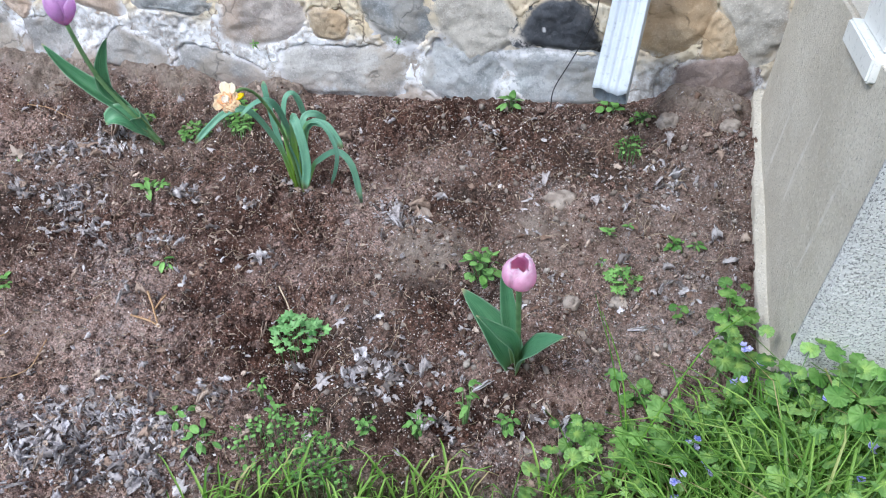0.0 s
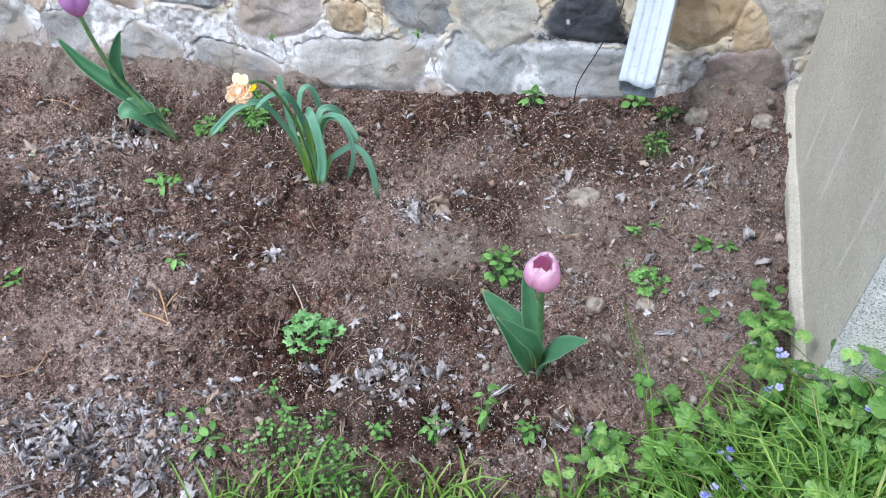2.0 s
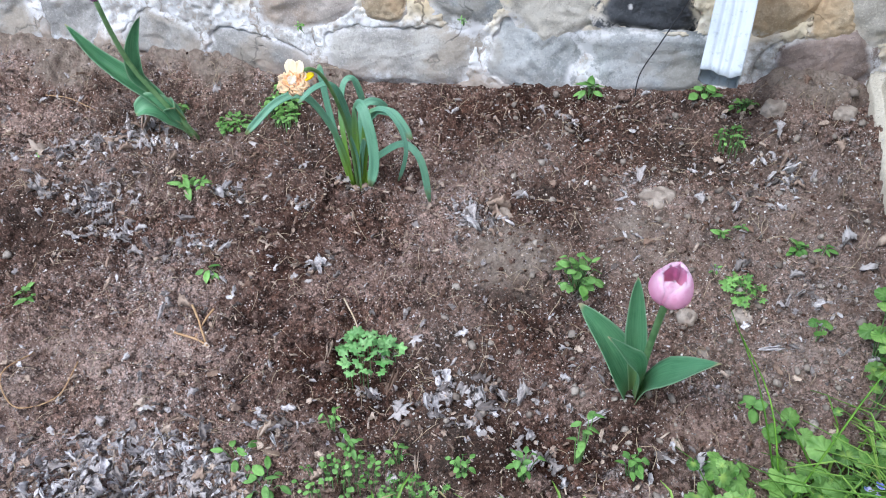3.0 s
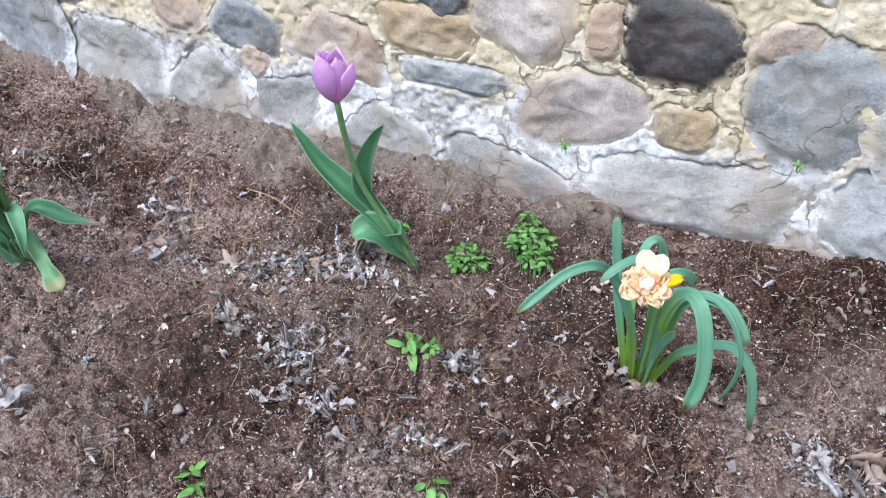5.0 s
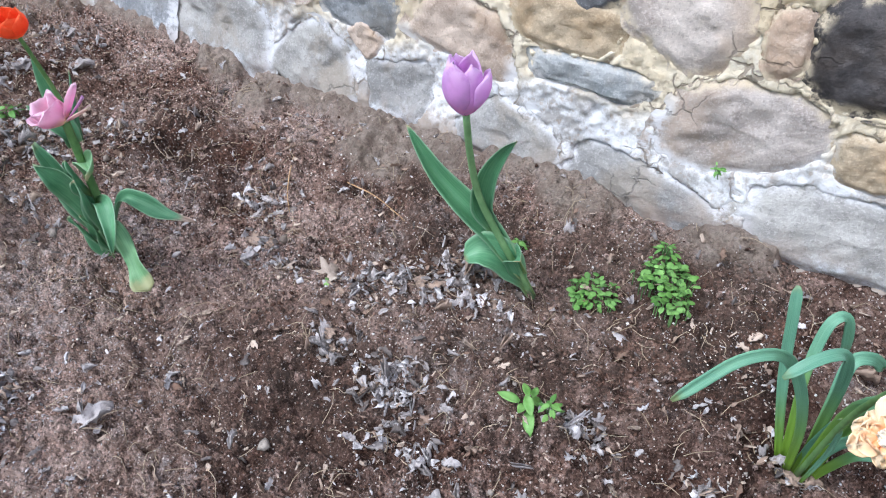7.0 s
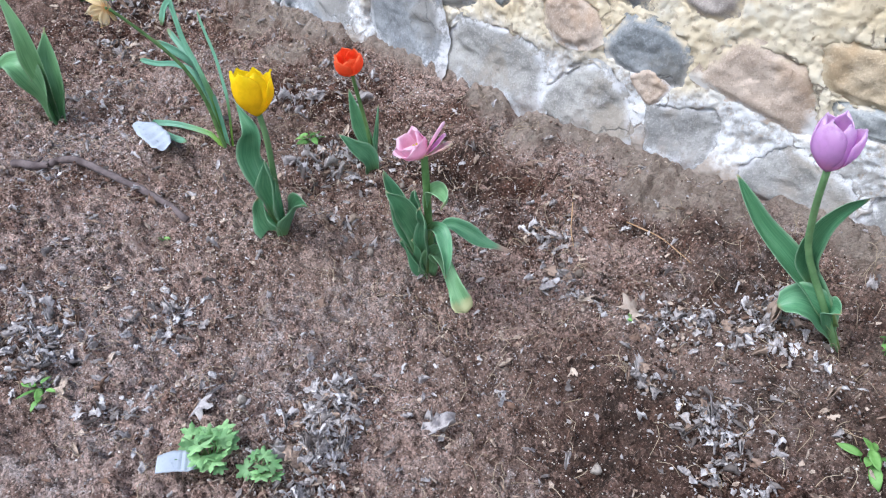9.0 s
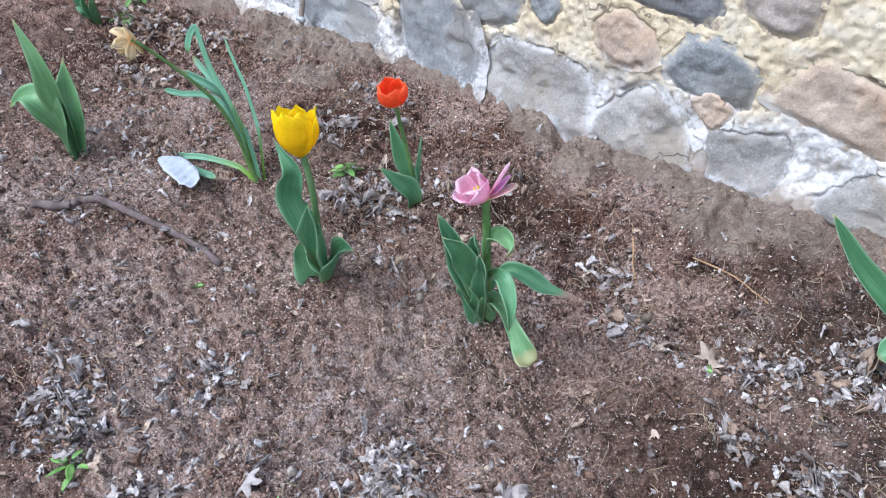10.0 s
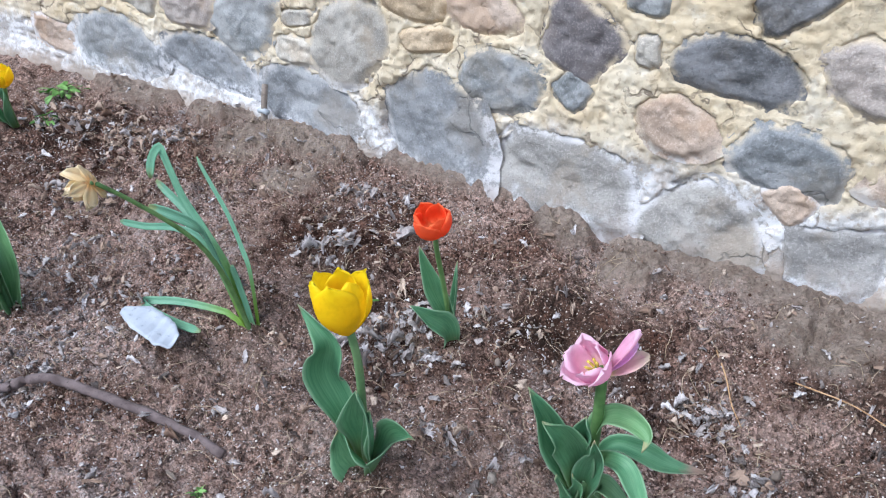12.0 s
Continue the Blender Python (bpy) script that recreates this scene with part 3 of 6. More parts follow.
def build_wall():
    xs = np.concatenate([np.arange(-5.0, -3.4, .012), np.arange(-3.4, .42, .0042), np.arange(.42, .62, .012)])
    zs = np.concatenate([np.arange(-.3, -.02, .02), np.arange(-.02, .56, .0042), np.arange(.56, .92, .012)])
    X, Z = np.meshgrid(xs, zs)
    d = stone_metric(X, Z)
    ragged = .05 * vnoise(X, Z, 24, 47) + .045 * vnoise(X, Z, 62, 48) + .03 * vnoise(X, Z, 120, 49)
    Y = wall_lie(X, Z) + .0022 * vnoise(X, Z, 21, 42) - .0022 * np.abs(vnoise(X, Z, 38, 43)) + .0032 * np.abs(vnoise(X, Z, 71, 44)) + .0028 * vnoise(X, Z, 118, 50)
    # cracks and lost pointing
    crack = np.exp(-(vnoise(X, Z, 6, 53) / .022) ** 2) * np.clip(2 * vnoise(X, Z, 4, 54), 0, 1)
    lost = np.exp(-((d - 1.04) / .05) ** 2) * np.clip(2.2 * vnoise(X, Z, 9, 45) - .5, 0, 1)
    Y = Y + .010 * crack + .012 * lost + .007 * np.clip(vnoise(X, Z, 33, 55) - .55, 0, 1) / .45
    Y = Y + .034 * np.clip((.975 + 1.2 * ragged - d) / .08, 0, 1)
    nz, nx = X.shape
    I = np.arange(nx * nz).reshape(nz, nx)
    F = np.stack([I[:-1, :-1], I[:-1, 1:], I[1:, 1:], I[1:, :-1]], -1).reshape(-1, 4)
    wall = tagged(new("wall_north", mesh_of("wall", np.stack([X, Y, Z], -1).reshape(-1, 3), F, M_MORTAR)), "old rubble stone wall set in cream lime mortar", "stone wall", kind="structure")
    bm = bmesh.new()
    bmesh.ops.create_cube(bm, size=1)
    bmesh.ops.scale(bm, vec=(xs[-1] - xs[0], .36, zs[-1] - zs[0] - .004), verts=bm.verts)
    bmesh.ops.translate(bm, vec=((xs[0] + xs[-1]) / 2, 1.89, (zs[0] + zs[-1]) / 2), verts=bm.verts)
    me = bpy.data.meshes.new("core")
    bm.to_mesh(me)
    bm.free()
    me.materials.append(M_MORTAR)
    part("core", me, wall)
    return wall


stone_count = [0]


def stone(x, z, a, b, turn, square, taper, kind, proud=.004):
    """One face stone: half sizes a and b, turned by degrees, with broken shoulders and a rough split face."""
    k = stone_count[0]
    stone_count[0] += 1
    rs = np.random.RandomState(k)
    tx, tz, ph = rs.normal(0, .035), rs.normal(0, .035), rs.uniform(0, 20)
    q, r = np.meshgrid(np.arange(64) / 64 * 2 * math.pi, np.linspace(0, 1.14, 20) ** .8 * 1.14 ** .2)
    e = outline(k, q, square) * r
    pz = e * np.sin(q)
    px = e * np.cos(q) * np.clip(1 + taper * pz, .5, 2) * a
    pz = pz * b
    ca, sa = math.cos(radians(turn)), math.sin(radians(turn))
    lx, lz = px * ca - pz * sa, px * sa + pz * ca
    s = np.clip((r - .72) / .42, 0, 1)
    flake = np.floor(3.2 * vnoise(lx + ph, lz, 13, 56)) * .0009
    rough = .004 * vnoise(lx + ph, lz + ph, 17, 51) + .003 * vnoise(lx + ph, lz, 46, 52) + .002 * vnoise(lx, lz + ph, 95, 57) + flake
    Y = wall_lie(lx + x, lz + z) - WALL_Y - proud + .0098 * s ** 1.6 * (3 - 2 * s) + tx * lx + tz * lz + rough
    I = np.arange(r.size).reshape(r.shape)
    J = np.roll(I, -1, 1)
    F = np.stack([I[:-1], J[:-1], J[1:], I[1:]], -1).reshape(-1, 4)
    me = mesh_of("stone", np.stack([lx, Y, lz], -1).reshape(-1, 3), F, M_STONE[kind], (r / 1.14).ravel(), more=dict(foot=(np.clip(-lz / b, -.4, 1) * np.clip(r, 0, 1)).ravel()))
    ob = part("stone", me, wall_north)
    ob.location = (x, WALL_Y, z)


def face(*lie):
    FACES.append(lie)
    stone_lie(*lie[:7])


FACES = []
face(-0.176, 0.275, 0.094, 0.064, 0, 2.8, -0.30, "spotted")
face(-0.143, 0.153, 0.131, 0.064, 4, 5.0, 0.15, "blue")
face(-0.398, 0.140, 0.096, 0.075, -12, 5.0, 0.00, "blue")
face(-0.361, 0.271, 0.085, 0.092, 36, 5.0, 0.00, "grey")
face(-0.545, 0.299, 0.107, 0.109, 40, 1.8, 0.15, "blue")
face(-0.689, 0.115, 0.179, 0.063, 4, 5.0, 0.00, "white")
face(-0.720, 0.223, 0.054, 0.041, 0, 3.6, 0.15, "tan")
face(-0.901, 0.222, 0.128, 0.070, 16, 2.2, -0.15, "purple")
face(-0.756, 0.362, 0.094, 0.073, -4, 2.8, 0.00, "black")
face(-1.017, 0.372, 0.101, 0.080, -28, 2.8, 0.00, "purple")
face(-0.874, 0.358, 0.029, 0.051, 4, 2.8, 0.00, "brown")
face(-0.599, 0.384, 0.049, 0.031, 12, 2.8, -0.15, "brown")
face(-1.205, 0.308, 0.102, 0.047, -4, 5.0, 0.15, "tan")
face(-1.148, 0.236, 0.102, 0.025, 0, 5.0, 0.15, "blue")
face(-1.386, 0.258, 0.094, 0.058, -12, 5.0, -0.30, "brown")
face(-1.982, 0.135, 0.155, 0.085, -4, 3.6, -0.15, "white")
face(-1.713, 0.110, 0.108, 0.090, -8, 2.2, -0.30, "white")
face(-1.605, 0.255, 0.088, 0.058, -8, 2.8, -0.15, "blue")
face(-1.784, 0.282, 0.080, 0.053, -12, 1.8, -0.15, "brown")
face(-1.706, 0.386, 0.103, 0.053, -4, 2.2, -0.15, "dark")
face(-1.847, 0.391, 0.023, 0.028, 4, 3.6, 0.00, "grey")
face(-1.976, 0.388, 0.073, 0.065, -32, 5.0, 0.15, "slate")
face(-2.128, 0.293, 0.096, 0.064, 0, 2.2, 0.00, "blue")
face(-1.978, 0.300, 0.034, 0.035, -40, 5.0, 0.00, "blue")
face(-1.518, 0.400, 0.076, 0.052, -20, 2.2, 0.00, "purple")
face(-1.641, 0.496, 0.066, 0.039, 40, 5.0, 0.00, "dark")
face(-1.857, 0.472, 0.035, 0.027, -8, 5.0, 0.00, "blue")
face(-2.172, 0.424, 0.083, 0.049, -8, 1.8, -0.30, "brown")
face(-2.494, 0.318, 0.124, 0.087, 28, 2.2, 0.00, "grey")
face(-2.643, 0.345, 0.054, 0.020, 8, 3.6, 0.00, "grey")
face(-2.666, 0.274, 0.063, 0.033, 0, 5.0, 0.00, "grey")
face(-2.820, 0.319, 0.137, 0.077, 24, 2.8, 0.30, "blue")
face(-3.021, 0.319, 0.106, 0.043, 4, 5.0, 0.15, "purple")
face(-3.220, 0.338, 0.091, 0.051, -16, 5.0, 0.15, "grey")
face(-2.631, 0.160, 0.175, 0.076, -8, 2.8, -0.15, "limed")
face(-2.262, 0.177, 0.151, 0.120, -24, 2.2, -0.30, "limed")
face(-2.967, 0.203, 0.177, 0.061, -8, 2.8, -0.30, "limed")
face(-3.356, 0.196, 0.210, 0.087, 0, 2.2, -0.30, "limed")
face(-3.677, 0.173, 0.107, 0.045, -8, 5.0, 0.00, "brown")
face(-2.323, 0.420, 0.092, 0.042, -12, 3.6, 0.30, "tan")
face(-2.294, 0.347, 0.061, 0.025, 8, 5.0, 0.00, "tan")
face(-1.592, 0.192, 0.039, 0.032, -40, 5.0, -0.15, "brown")
face(-1.511, 0.117, 0.074, 0.055, 12, 5.0, 0.00, "white")
face(0.065, 0.316, 0.103, 0.077, 59, 2.2, 0.30, "tan")
face(0.231, 0.333, 0.064, 0.087, 32, 5.0, 0.00, "grey")
face(0.167, 0.191, 0.091, 0.056, 16, 5.0, -0.15, "umber")
face(0.166, 0.287, 0.040, 0.054, 8, 3.6, -0.30, "tan")
face(-1.017, 0.074, 0.147, 0.050, -8, 3.6, -0.15, "white")
face(-1.260, 0.093, 0.101, 0.055, -16, 5.0, -0.30, "white")
face(-1.166, 0.385, 0.049, 0.051, -40, 2.8, 0.00, "dark")
face(-0.124, 0.393, 0.102, 0.055, -12, 5.0, 0.15, "brown")
face(-0.300, 0.389, 0.035, 0.028, -32, 5.0, 0.00, "brown")
face(-0.593, 0.471, 0.046, 0.025, -24, 5.0, 0.00, "grey")
wall_north = build_wall()
for lie in FACES:
    stone(*lie)


# ---- concrete cheek wall of the steps, with a roughcast end and a painted post ----
def block(name, xs, ys, zs, material, wobble=.0015, step=.02, seed=0, lean=0.0, bevel=.006, smooth=True):
    """A box with a fine, slightly uneven skin and softened edges."""
    bm = bmesh.new()
    bmesh.ops.create_cube(bm, size=1)
    for v in bm.verts:
        v.co = Vector((xs[0] + (v.co.x + .5) * (xs[1] - xs[0]), ys[0] + (v.co.y + .5) * (ys[1] - ys[0]), zs[0] + (v.co.z + .5) * (zs[1] - zs[0])))
    bmesh.ops.bevel(bm, geom=bm.edges[:], offset=bevel, segments=2, affect="EDGES")
    cuts = [(0, i) for i in np.arange(xs[0] + step, xs[1], step * 2)] + [(1, i) for i in np.arange(ys[0] + step, ys[1], step)] + [(2, i) for i in np.arange(zs[0] + step, zs[1], step)]
    for ax, at in cuts:
        no = Vector((ax == 0, ax == 1, ax == 2))
        bmesh.ops.bisect_plane(bm, geom=bm.verts[:] + bm.edges[:] + bm.faces[:], plane_co=no * float(at), plane_no=no)
    for v in bm.verts:
        k = noise.noise_vector(v.co * 22 + Vector((seed, 0, 0))) * wobble + noise.noise_vector(v.co * 6 + Vector((seed, 0, 0))) * wobble * 1.5
        v.co += k
        v.co.y += lean * (v.co.z - zs[0])
    me = bpy.data.meshes.new(name)
    bm.to_mesh(me)
    bm.free()
    me.materials.append(material)
    me.polygons.foreach_set("use_smooth", [smooth] * len(me.polygons))
    return me


steps = tagged(new("wall_east", block("cheek", (.268, .72), (.948, 1.66), (-.3, .505), M_CONCRETE, 0, .03, 3, -.16, smooth=False)), "worn beige concrete cheek wall beside the bed", "concrete wall", kind="structure")
lip = block("plinth", (.256, .29), (.93, 1.63), (-.3, .0), M_CONCRETE, .0035, .02, 8)
for vert in lip.vertices:
    if vert.co.z > -.1:
        vert.co.z += float(bed(np.float64(.25), np.float64(vert.co.y))) + .036 + .010 * float(vnoise(vert.co.y, 0.0, 7, 63))
part("plinth", lip, steps, "uneven concrete lip at the foot of the wall")
tagged(new("wall_roughcast", block("roughcast", (.262, .72), (.936, .954), (-.3, .50), M_ROUGHCAST, .001, .03, 5, -.16)), "white speckled roughcast face on the end of the steps", "roughcast wall", kind="structure")

post = thing("porch_post", (.262, .975, .473), "white painted square wooden porch post on the steps", "post")
part("shaft", block("shaft", (.008, .132), (.008, .133), (.034, .9), M_PAINT, .0003, .05, 1, 0, .003, False), post)
part("base_board", block("base_board", (-.006, .146), (-.006, .147), (0, .034), M_PAINT, .0003, .05, 2, 0, .003, False), post, "white base board with worn edges")


# ---- downspout ----
def downspout():
    w, d, t = .068, .054, .0022
    C = spline([(-.028, 1.595, .86), (-.028, 1.595, .60), (-.029, 1.585, .47), (-.033, 1.535, .385), (-.041, 1.455, .29), (-.047, 1.405, .225)], 36)
    T = np.gradient(C, axis=0)
    T /= np.linalg.norm(T, axis=1, keepdims=True)
    ring = []
    m = 24
    for sx, sy, ex, ey in ((-1, -1, 1, -1), (1, -1, 1, 1), (1, 1, -1, 1), (-1, 1, -1, -1)):
        for k in range(m):
            f = k / m
            flute = -.0042 * sum(math.exp(-((f - g) / .045) ** 2) for g in (.27, .5, .73)) * (sy == ey)
            px, py = (sx + (ex - sx) * f) * w / 2, (sy + (ey - sy) * f) * d / 2
            ring.append((px, py * (1 + flute / (d / 2) * 1.0)))
    n = len(ring)

    def skin(scale):
        V = []
        for i in range(len(C)):
            side = np.array((1, -.12, 0)) - T[i] * (T[i] @ np.array((1, -.12, 0)))
            side /= np.linalg.norm(side)
            out = np.cross(T[i], side)
            for px, py in ring:
                dent = .0012 * float(vnoise(px * 3 + i * .02, py * 3, 14, 61))
                q = side * px * scale + out * (py * scale + dent)
                if i > len(C) - 4:
                    q = q - T[i] * q[2] * .15 * (i - len(C) + 4) / 3
                if i == len(C) - 1:
                    q = q + T[i] * .006 * float(vnoise(px, py, 55, 62))
                V.append(C[i] + q)
        return V
    a, b = skin(1.0), skin(1 - 2 * t / d)
    k, F = len(a), []
    for i in range(len(C) - 1):
        for j in range(n):
            p, q = i * n + j, i * n + (j + 1) % n
            F.append((p, p + n, q + n, q))
            F.append((k + p, k + q, k + q + n, k + p + n))
    e = (len(C) - 1) * n
    for j in range(n):
        q = (j + 1) % n
        F.append((e + j, k + e + j, k + e + q, e + q))
        F.append((j, q, k + q, k + j))
    ob = thing("downspout", (0, 0, 0), "white fluted aluminium downspout with an open end above the soil", "downspout")
    part("pipe", mesh_of("pipe", a + b, F, M_ALU), ob)
    for z in (.62,):
        bm = bmesh.new()
        bmesh.ops.create_cube(bm, size=1)
        bmesh.ops.scale(bm, vec=(w + .012, d + .004, .03), verts=bm.verts)
        bmesh.ops.bevel(bm, geom=bm.edges[:], offset=.002, segments=2, affect="EDGES")
        me = bpy.data.meshes.new("strap")
        bm.to_mesh(me)
        bm.free()
        me.materials.append(M_ALU)
        part("strap", me, ob, "white metal strap").location = (-.028, 1.597, z)


downspout()


# ---- thin cable hanging down the wall ----
v, f, a = tube([(-.075, 1.60, .80), (-.085, 1.595, .50), (-.098, 1.595, .36), (-.105, 1.598, .30), (-.142, 1.597, .21), (-.172, 1.592, .14), (-.172, 1.588, .08), (-.169, 1.583, .05)], .0014, .0014, 40, 6)
tagged(new("cable", mesh_of("cable", v, f, M_WIRE)), "thin black cable hanging down over the stones", "cable")
# a short pale pipe stub at the foot of the wall
v, f, a = tube([(-2.735, 1.585, .05), (-2.74, 1.59, .12), (-2.735, 1.6, .19)], .008, .007, 8, 10)
stub = thing("pipe_stub", (0, 0, 0), "short rusty grey pipe standing at the wall's foot", "pipe")
part("tube", mesh_of("tube", v, f, M_PEBBLE), stub)
v, f, a = tube([(-2.752, 1.588, .128), (-2.74, 1.588, .13), (-2.724, 1.588, .128)], .007, .007, 4, 8)
part("coupling", mesh_of("coupling", v, f, M_ALU), stub, "grey metal coupling")


# ---- flowers ----
def petal_grid(h, r, phi, half, flare=0.0, close=.25, point=.55, nu=12, nv=9, wob=0.0, seed=0):
    """One tulip petal standing on a small foot, z up; flare opens it outward, close draws its tip in."""
    rs = np.random.RandomState(seed)
    ph = rs.uniform(0, 6.28, 2)
    P = np.zeros((nu, nv, 3))
    for i, u in enumerate(np.linspace(0, 1, nu)):
        R = r * (.16 + .84 * math.sin(min(u / .5, 1) * math.pi / 2) ** .8) if u < .5 else r * (1 - close * ((u - .5) / .5) ** 2)
        R += flare * r * u ** 2
        w = half * min(1, (.45 + 1.6 * u)) * (1 - max(0, (u - point) / (1 - point)) ** 3.2 * .93)
        for j, v in enumerate(np.linspace(-1, 1, nv)):
            q = phi + w * v
            rr = R * (1 - .10 * v * v * (1 - flare)) + wob * r * math.sin(5 * u + ph[0] + 3 * v) * u
            z = h * (u - .06 * v * v * u) * (1 - .35 * max(flare, 0) * u)
            P[i, j] = (rr * math.cos(q), rr * math.sin(q), z)
    return P


def petal_flat(length, width, bend, seed, ruffle=0.0, nu=9, nv=7):
    rs = np.random.RandomState(seed)
    ph = rs.uniform(0, 6.28, 3)
    P = np.zeros((nu, nv, 3))
    for i, u in enumerate(np.linspace(0, 1, nu)):
        w = width * (.25 + .75 * math.sin(min(u * 1.35, 1) * math.pi / 2)) * (1 - max(0, (u - .6) / .4) ** 2.5 * .75)
        for j, v in enumerate(np.linspace(-1, 1, nv)):
            z = bend * u * u * length + ruffle * u * math.sin(6 * v + ph[0]) + ruffle * .6 * u * math.sin(11 * v + ph[1])
            P[i, j] = (length * u, w / 2 * v, z)
    return P


def frame_of(axis):
    return Vector(axis).to_track_quat("Z", "Y").to_matrix()


def flower_head(plant, at, axis, h, r):
    """The seat of the petals, which the petals hang under."""
    to = Vector(at) + Vector(axis).normalized() * h
    v, f, a = tube([at, (Vector(at) + to) / 2, to], r, r * .7, 6, 8)
    return part("flower_head", mesh_of("flower_head", v, f, M_STEM, a), plant)


def bloom(plant, at, axis, h, r, material, flares, close=.3, wob=.05, seed=0, spin=0.0, halfs=(1.05, 1.0), label="", point=.55):
    m = np.array(frame_of(axis))
    head = flower_head(plant, at, axis, h * .3, .0035)
    for k in range(6):
        inner = k % 2
        rs = np.random.RandomState(seed * 13 + k)
        P = petal_grid(h * rs.uniform(.88, 1.03), r * (.88 if inner else 1), spin + k * math.pi / 3 + rs.uniform(-.15, .15), halfs[inner], flares[k], close, point, wob=wob, seed=seed + k)
        v, f, a = sheet(P, .0011)
        part("petal", mesh_of("petal", v @ m.T + np.array(at), f, material, a), head, label)


def leaf(plant, points, width, material=None, shape="tulip", name="leaf", **kw):
    P = ribbon(points, width, shape=shape, seed=len(plant.children), **kw)
    v, f, a = sheet(P, .0011)
    across = np.tile(np.linspace(-1, 1, P.shape[1]), 2 * P.shape[0])
    part(name, mesh_of(name, v, f, material or M_TULIP, a, more=dict(across=across)), plant)


def stem(plant, points, r0, r1=None, material=None):
    v, f, a = tube(points, r0, r1 or r0 * .8, 14, 9)
    part("stem", mesh_of("stem", v, f, material or M_STEM, a), plant)


def anthers(plant, at, axis, h):
    m = np.array(frame_of(axis))
    pieces = []
    for k in range(6):
        q = k * math.pi / 3
        v, f, a = tube([(0, 0, 0), (.004 * math.cos(q), .004 * math.sin(q), h * .5), (.007 * math.cos(q), .007 * math.sin(q), h)], .0012, .0016, 5, 5)
        pieces.append((v @ m.T + np.array(at), f))
    part("stamens", merged("stamens", pieces, plain_material("stamen", (.5, .38, .06), (.62, .5, .1), 60)), plant, "yellow stamens")


TULIPS = "tulips and daffodils in the bed"

# pink tulip near the lawn
p = thing("tulip", (0, 0, 0), "pink tulip with a salmon foot and broad blue-green leaves", "tulip", TULIPS)
stem(p, [(-.128, .892, -.07), (-.129, .861, .052), (-.130, .831, .131), (-.130, .800, .204)], .0048, .0042, M_PALESTEM)
M_PINK = petal_material("pink_petal", (.95, .66, .83), (.99, .88, .96), (1.0, .58, .50), .68)
bloom(p, (-.130, .800, .200), (.02, -.25, 1), .058, .0245, M_PINK, (.0, -.05, .02, -.02, .0, -.04), .42, .04, 3, 1.2, point=.72)
leaf(p, [(-.128, .892, -.07), (-.150, .886, -.008), (-.184, .881, .055), (-.224, .875, .116)], .058, cup=.34, wave=.05, face=(.55, -.6, .5), n=26, nv=11)
leaf(p, [(-.128, .892, -.06), (-.138, .886, .024), (-.146, .878, .083), (-.155, .868, .147), (-.160, .860, .184)], .028, cup=.35, face=(-.1, -.9, .4), n=24, nv=9)
leaf(p, [(-.128, .885, -.05), (-.137, .853, .040), (-.160, .822, .091), (-.186, .795, .138)], .026, cup=.35, wave=.06, face=(.5, -.55, .6), n=22, nv=9)
leaf(p, [(-.128, .887, -.06), (-.113, .853, .024), (-.088, .820, .080), (-.056, .788, .132)], .046, cup=.16, wave=.05, face=(-.3, -.35, .9), n=26, nv=11)

# lilac tulip by the wall
p = thing("tulip", (0, 0, 0), "tall lilac tulip leaning over the soil, one petal turned out", "tulip", TULIPS)
stem(p, [(-1.088, 1.408, -.04), (-1.122, 1.374, .051), (-1.160, 1.344, .142), (-1.165, 1.314, .221), (-1.161, 1.285, .301)], .0056, .0046, M_PALESTEM)
M_LILAC = petal_material("lilac_petal", (.84, .55, .87), (.92, .75, .95), (.95, .60, .82), .62)
bloom(p, (-1.161, 1.285, .297), (-.04, -.10, 1), .079, .0275, M_LILAC, (.05, -.02, .42, .0, .14, .0), .30, .05, 11, -1.25, halfs=(.92, 1.05), point=.62)
leaf(p, [(-1.105, 1.390, .01), (-1.130, 1.380, .043), (-1.156, 1.370, .078), (-1.199, 1.360, .115), (-1.239, 1.350, .153), (-1.264, 1.342, .190), (-1.284, 1.336, .224)], .038, cup=.75, wave=.07, face=(.5, -.6, .5), n=30, nv=9)
leaf(p, [(-1.130, 1.380, .06), (-1.150, 1.372, .090), (-1.166, 1.362, .125), (-1.158, 1.356, .180), (-1.136, 1.348, .224), (-1.111, 1.334, .256)], .032, cup=.45, wave=.08, face=(.35, -.85, .3), n=26, nv=9)
leaf(p, [(-1.088, 1.405, -.035), (-1.104, 1.390, .0), (-1.118, 1.374, .028), (-1.136, 1.358, .050), (-1.155, 1.345, .056), (-1.174, 1.335, .044)], .056, None, "hood", cup=.35, wave=.05, face=(.1, -.6, .8), n=26, nv=11)
leaf(p, [(-1.096, 1.402, -.02), (-1.106, 1.384, .022), (-1.106, 1.368, .052), (-1.094, 1.356, .060)], .034, None, "hood", cup=.4, wave=.06, face=(-.4, -.5, .8), n=20, nv=9)

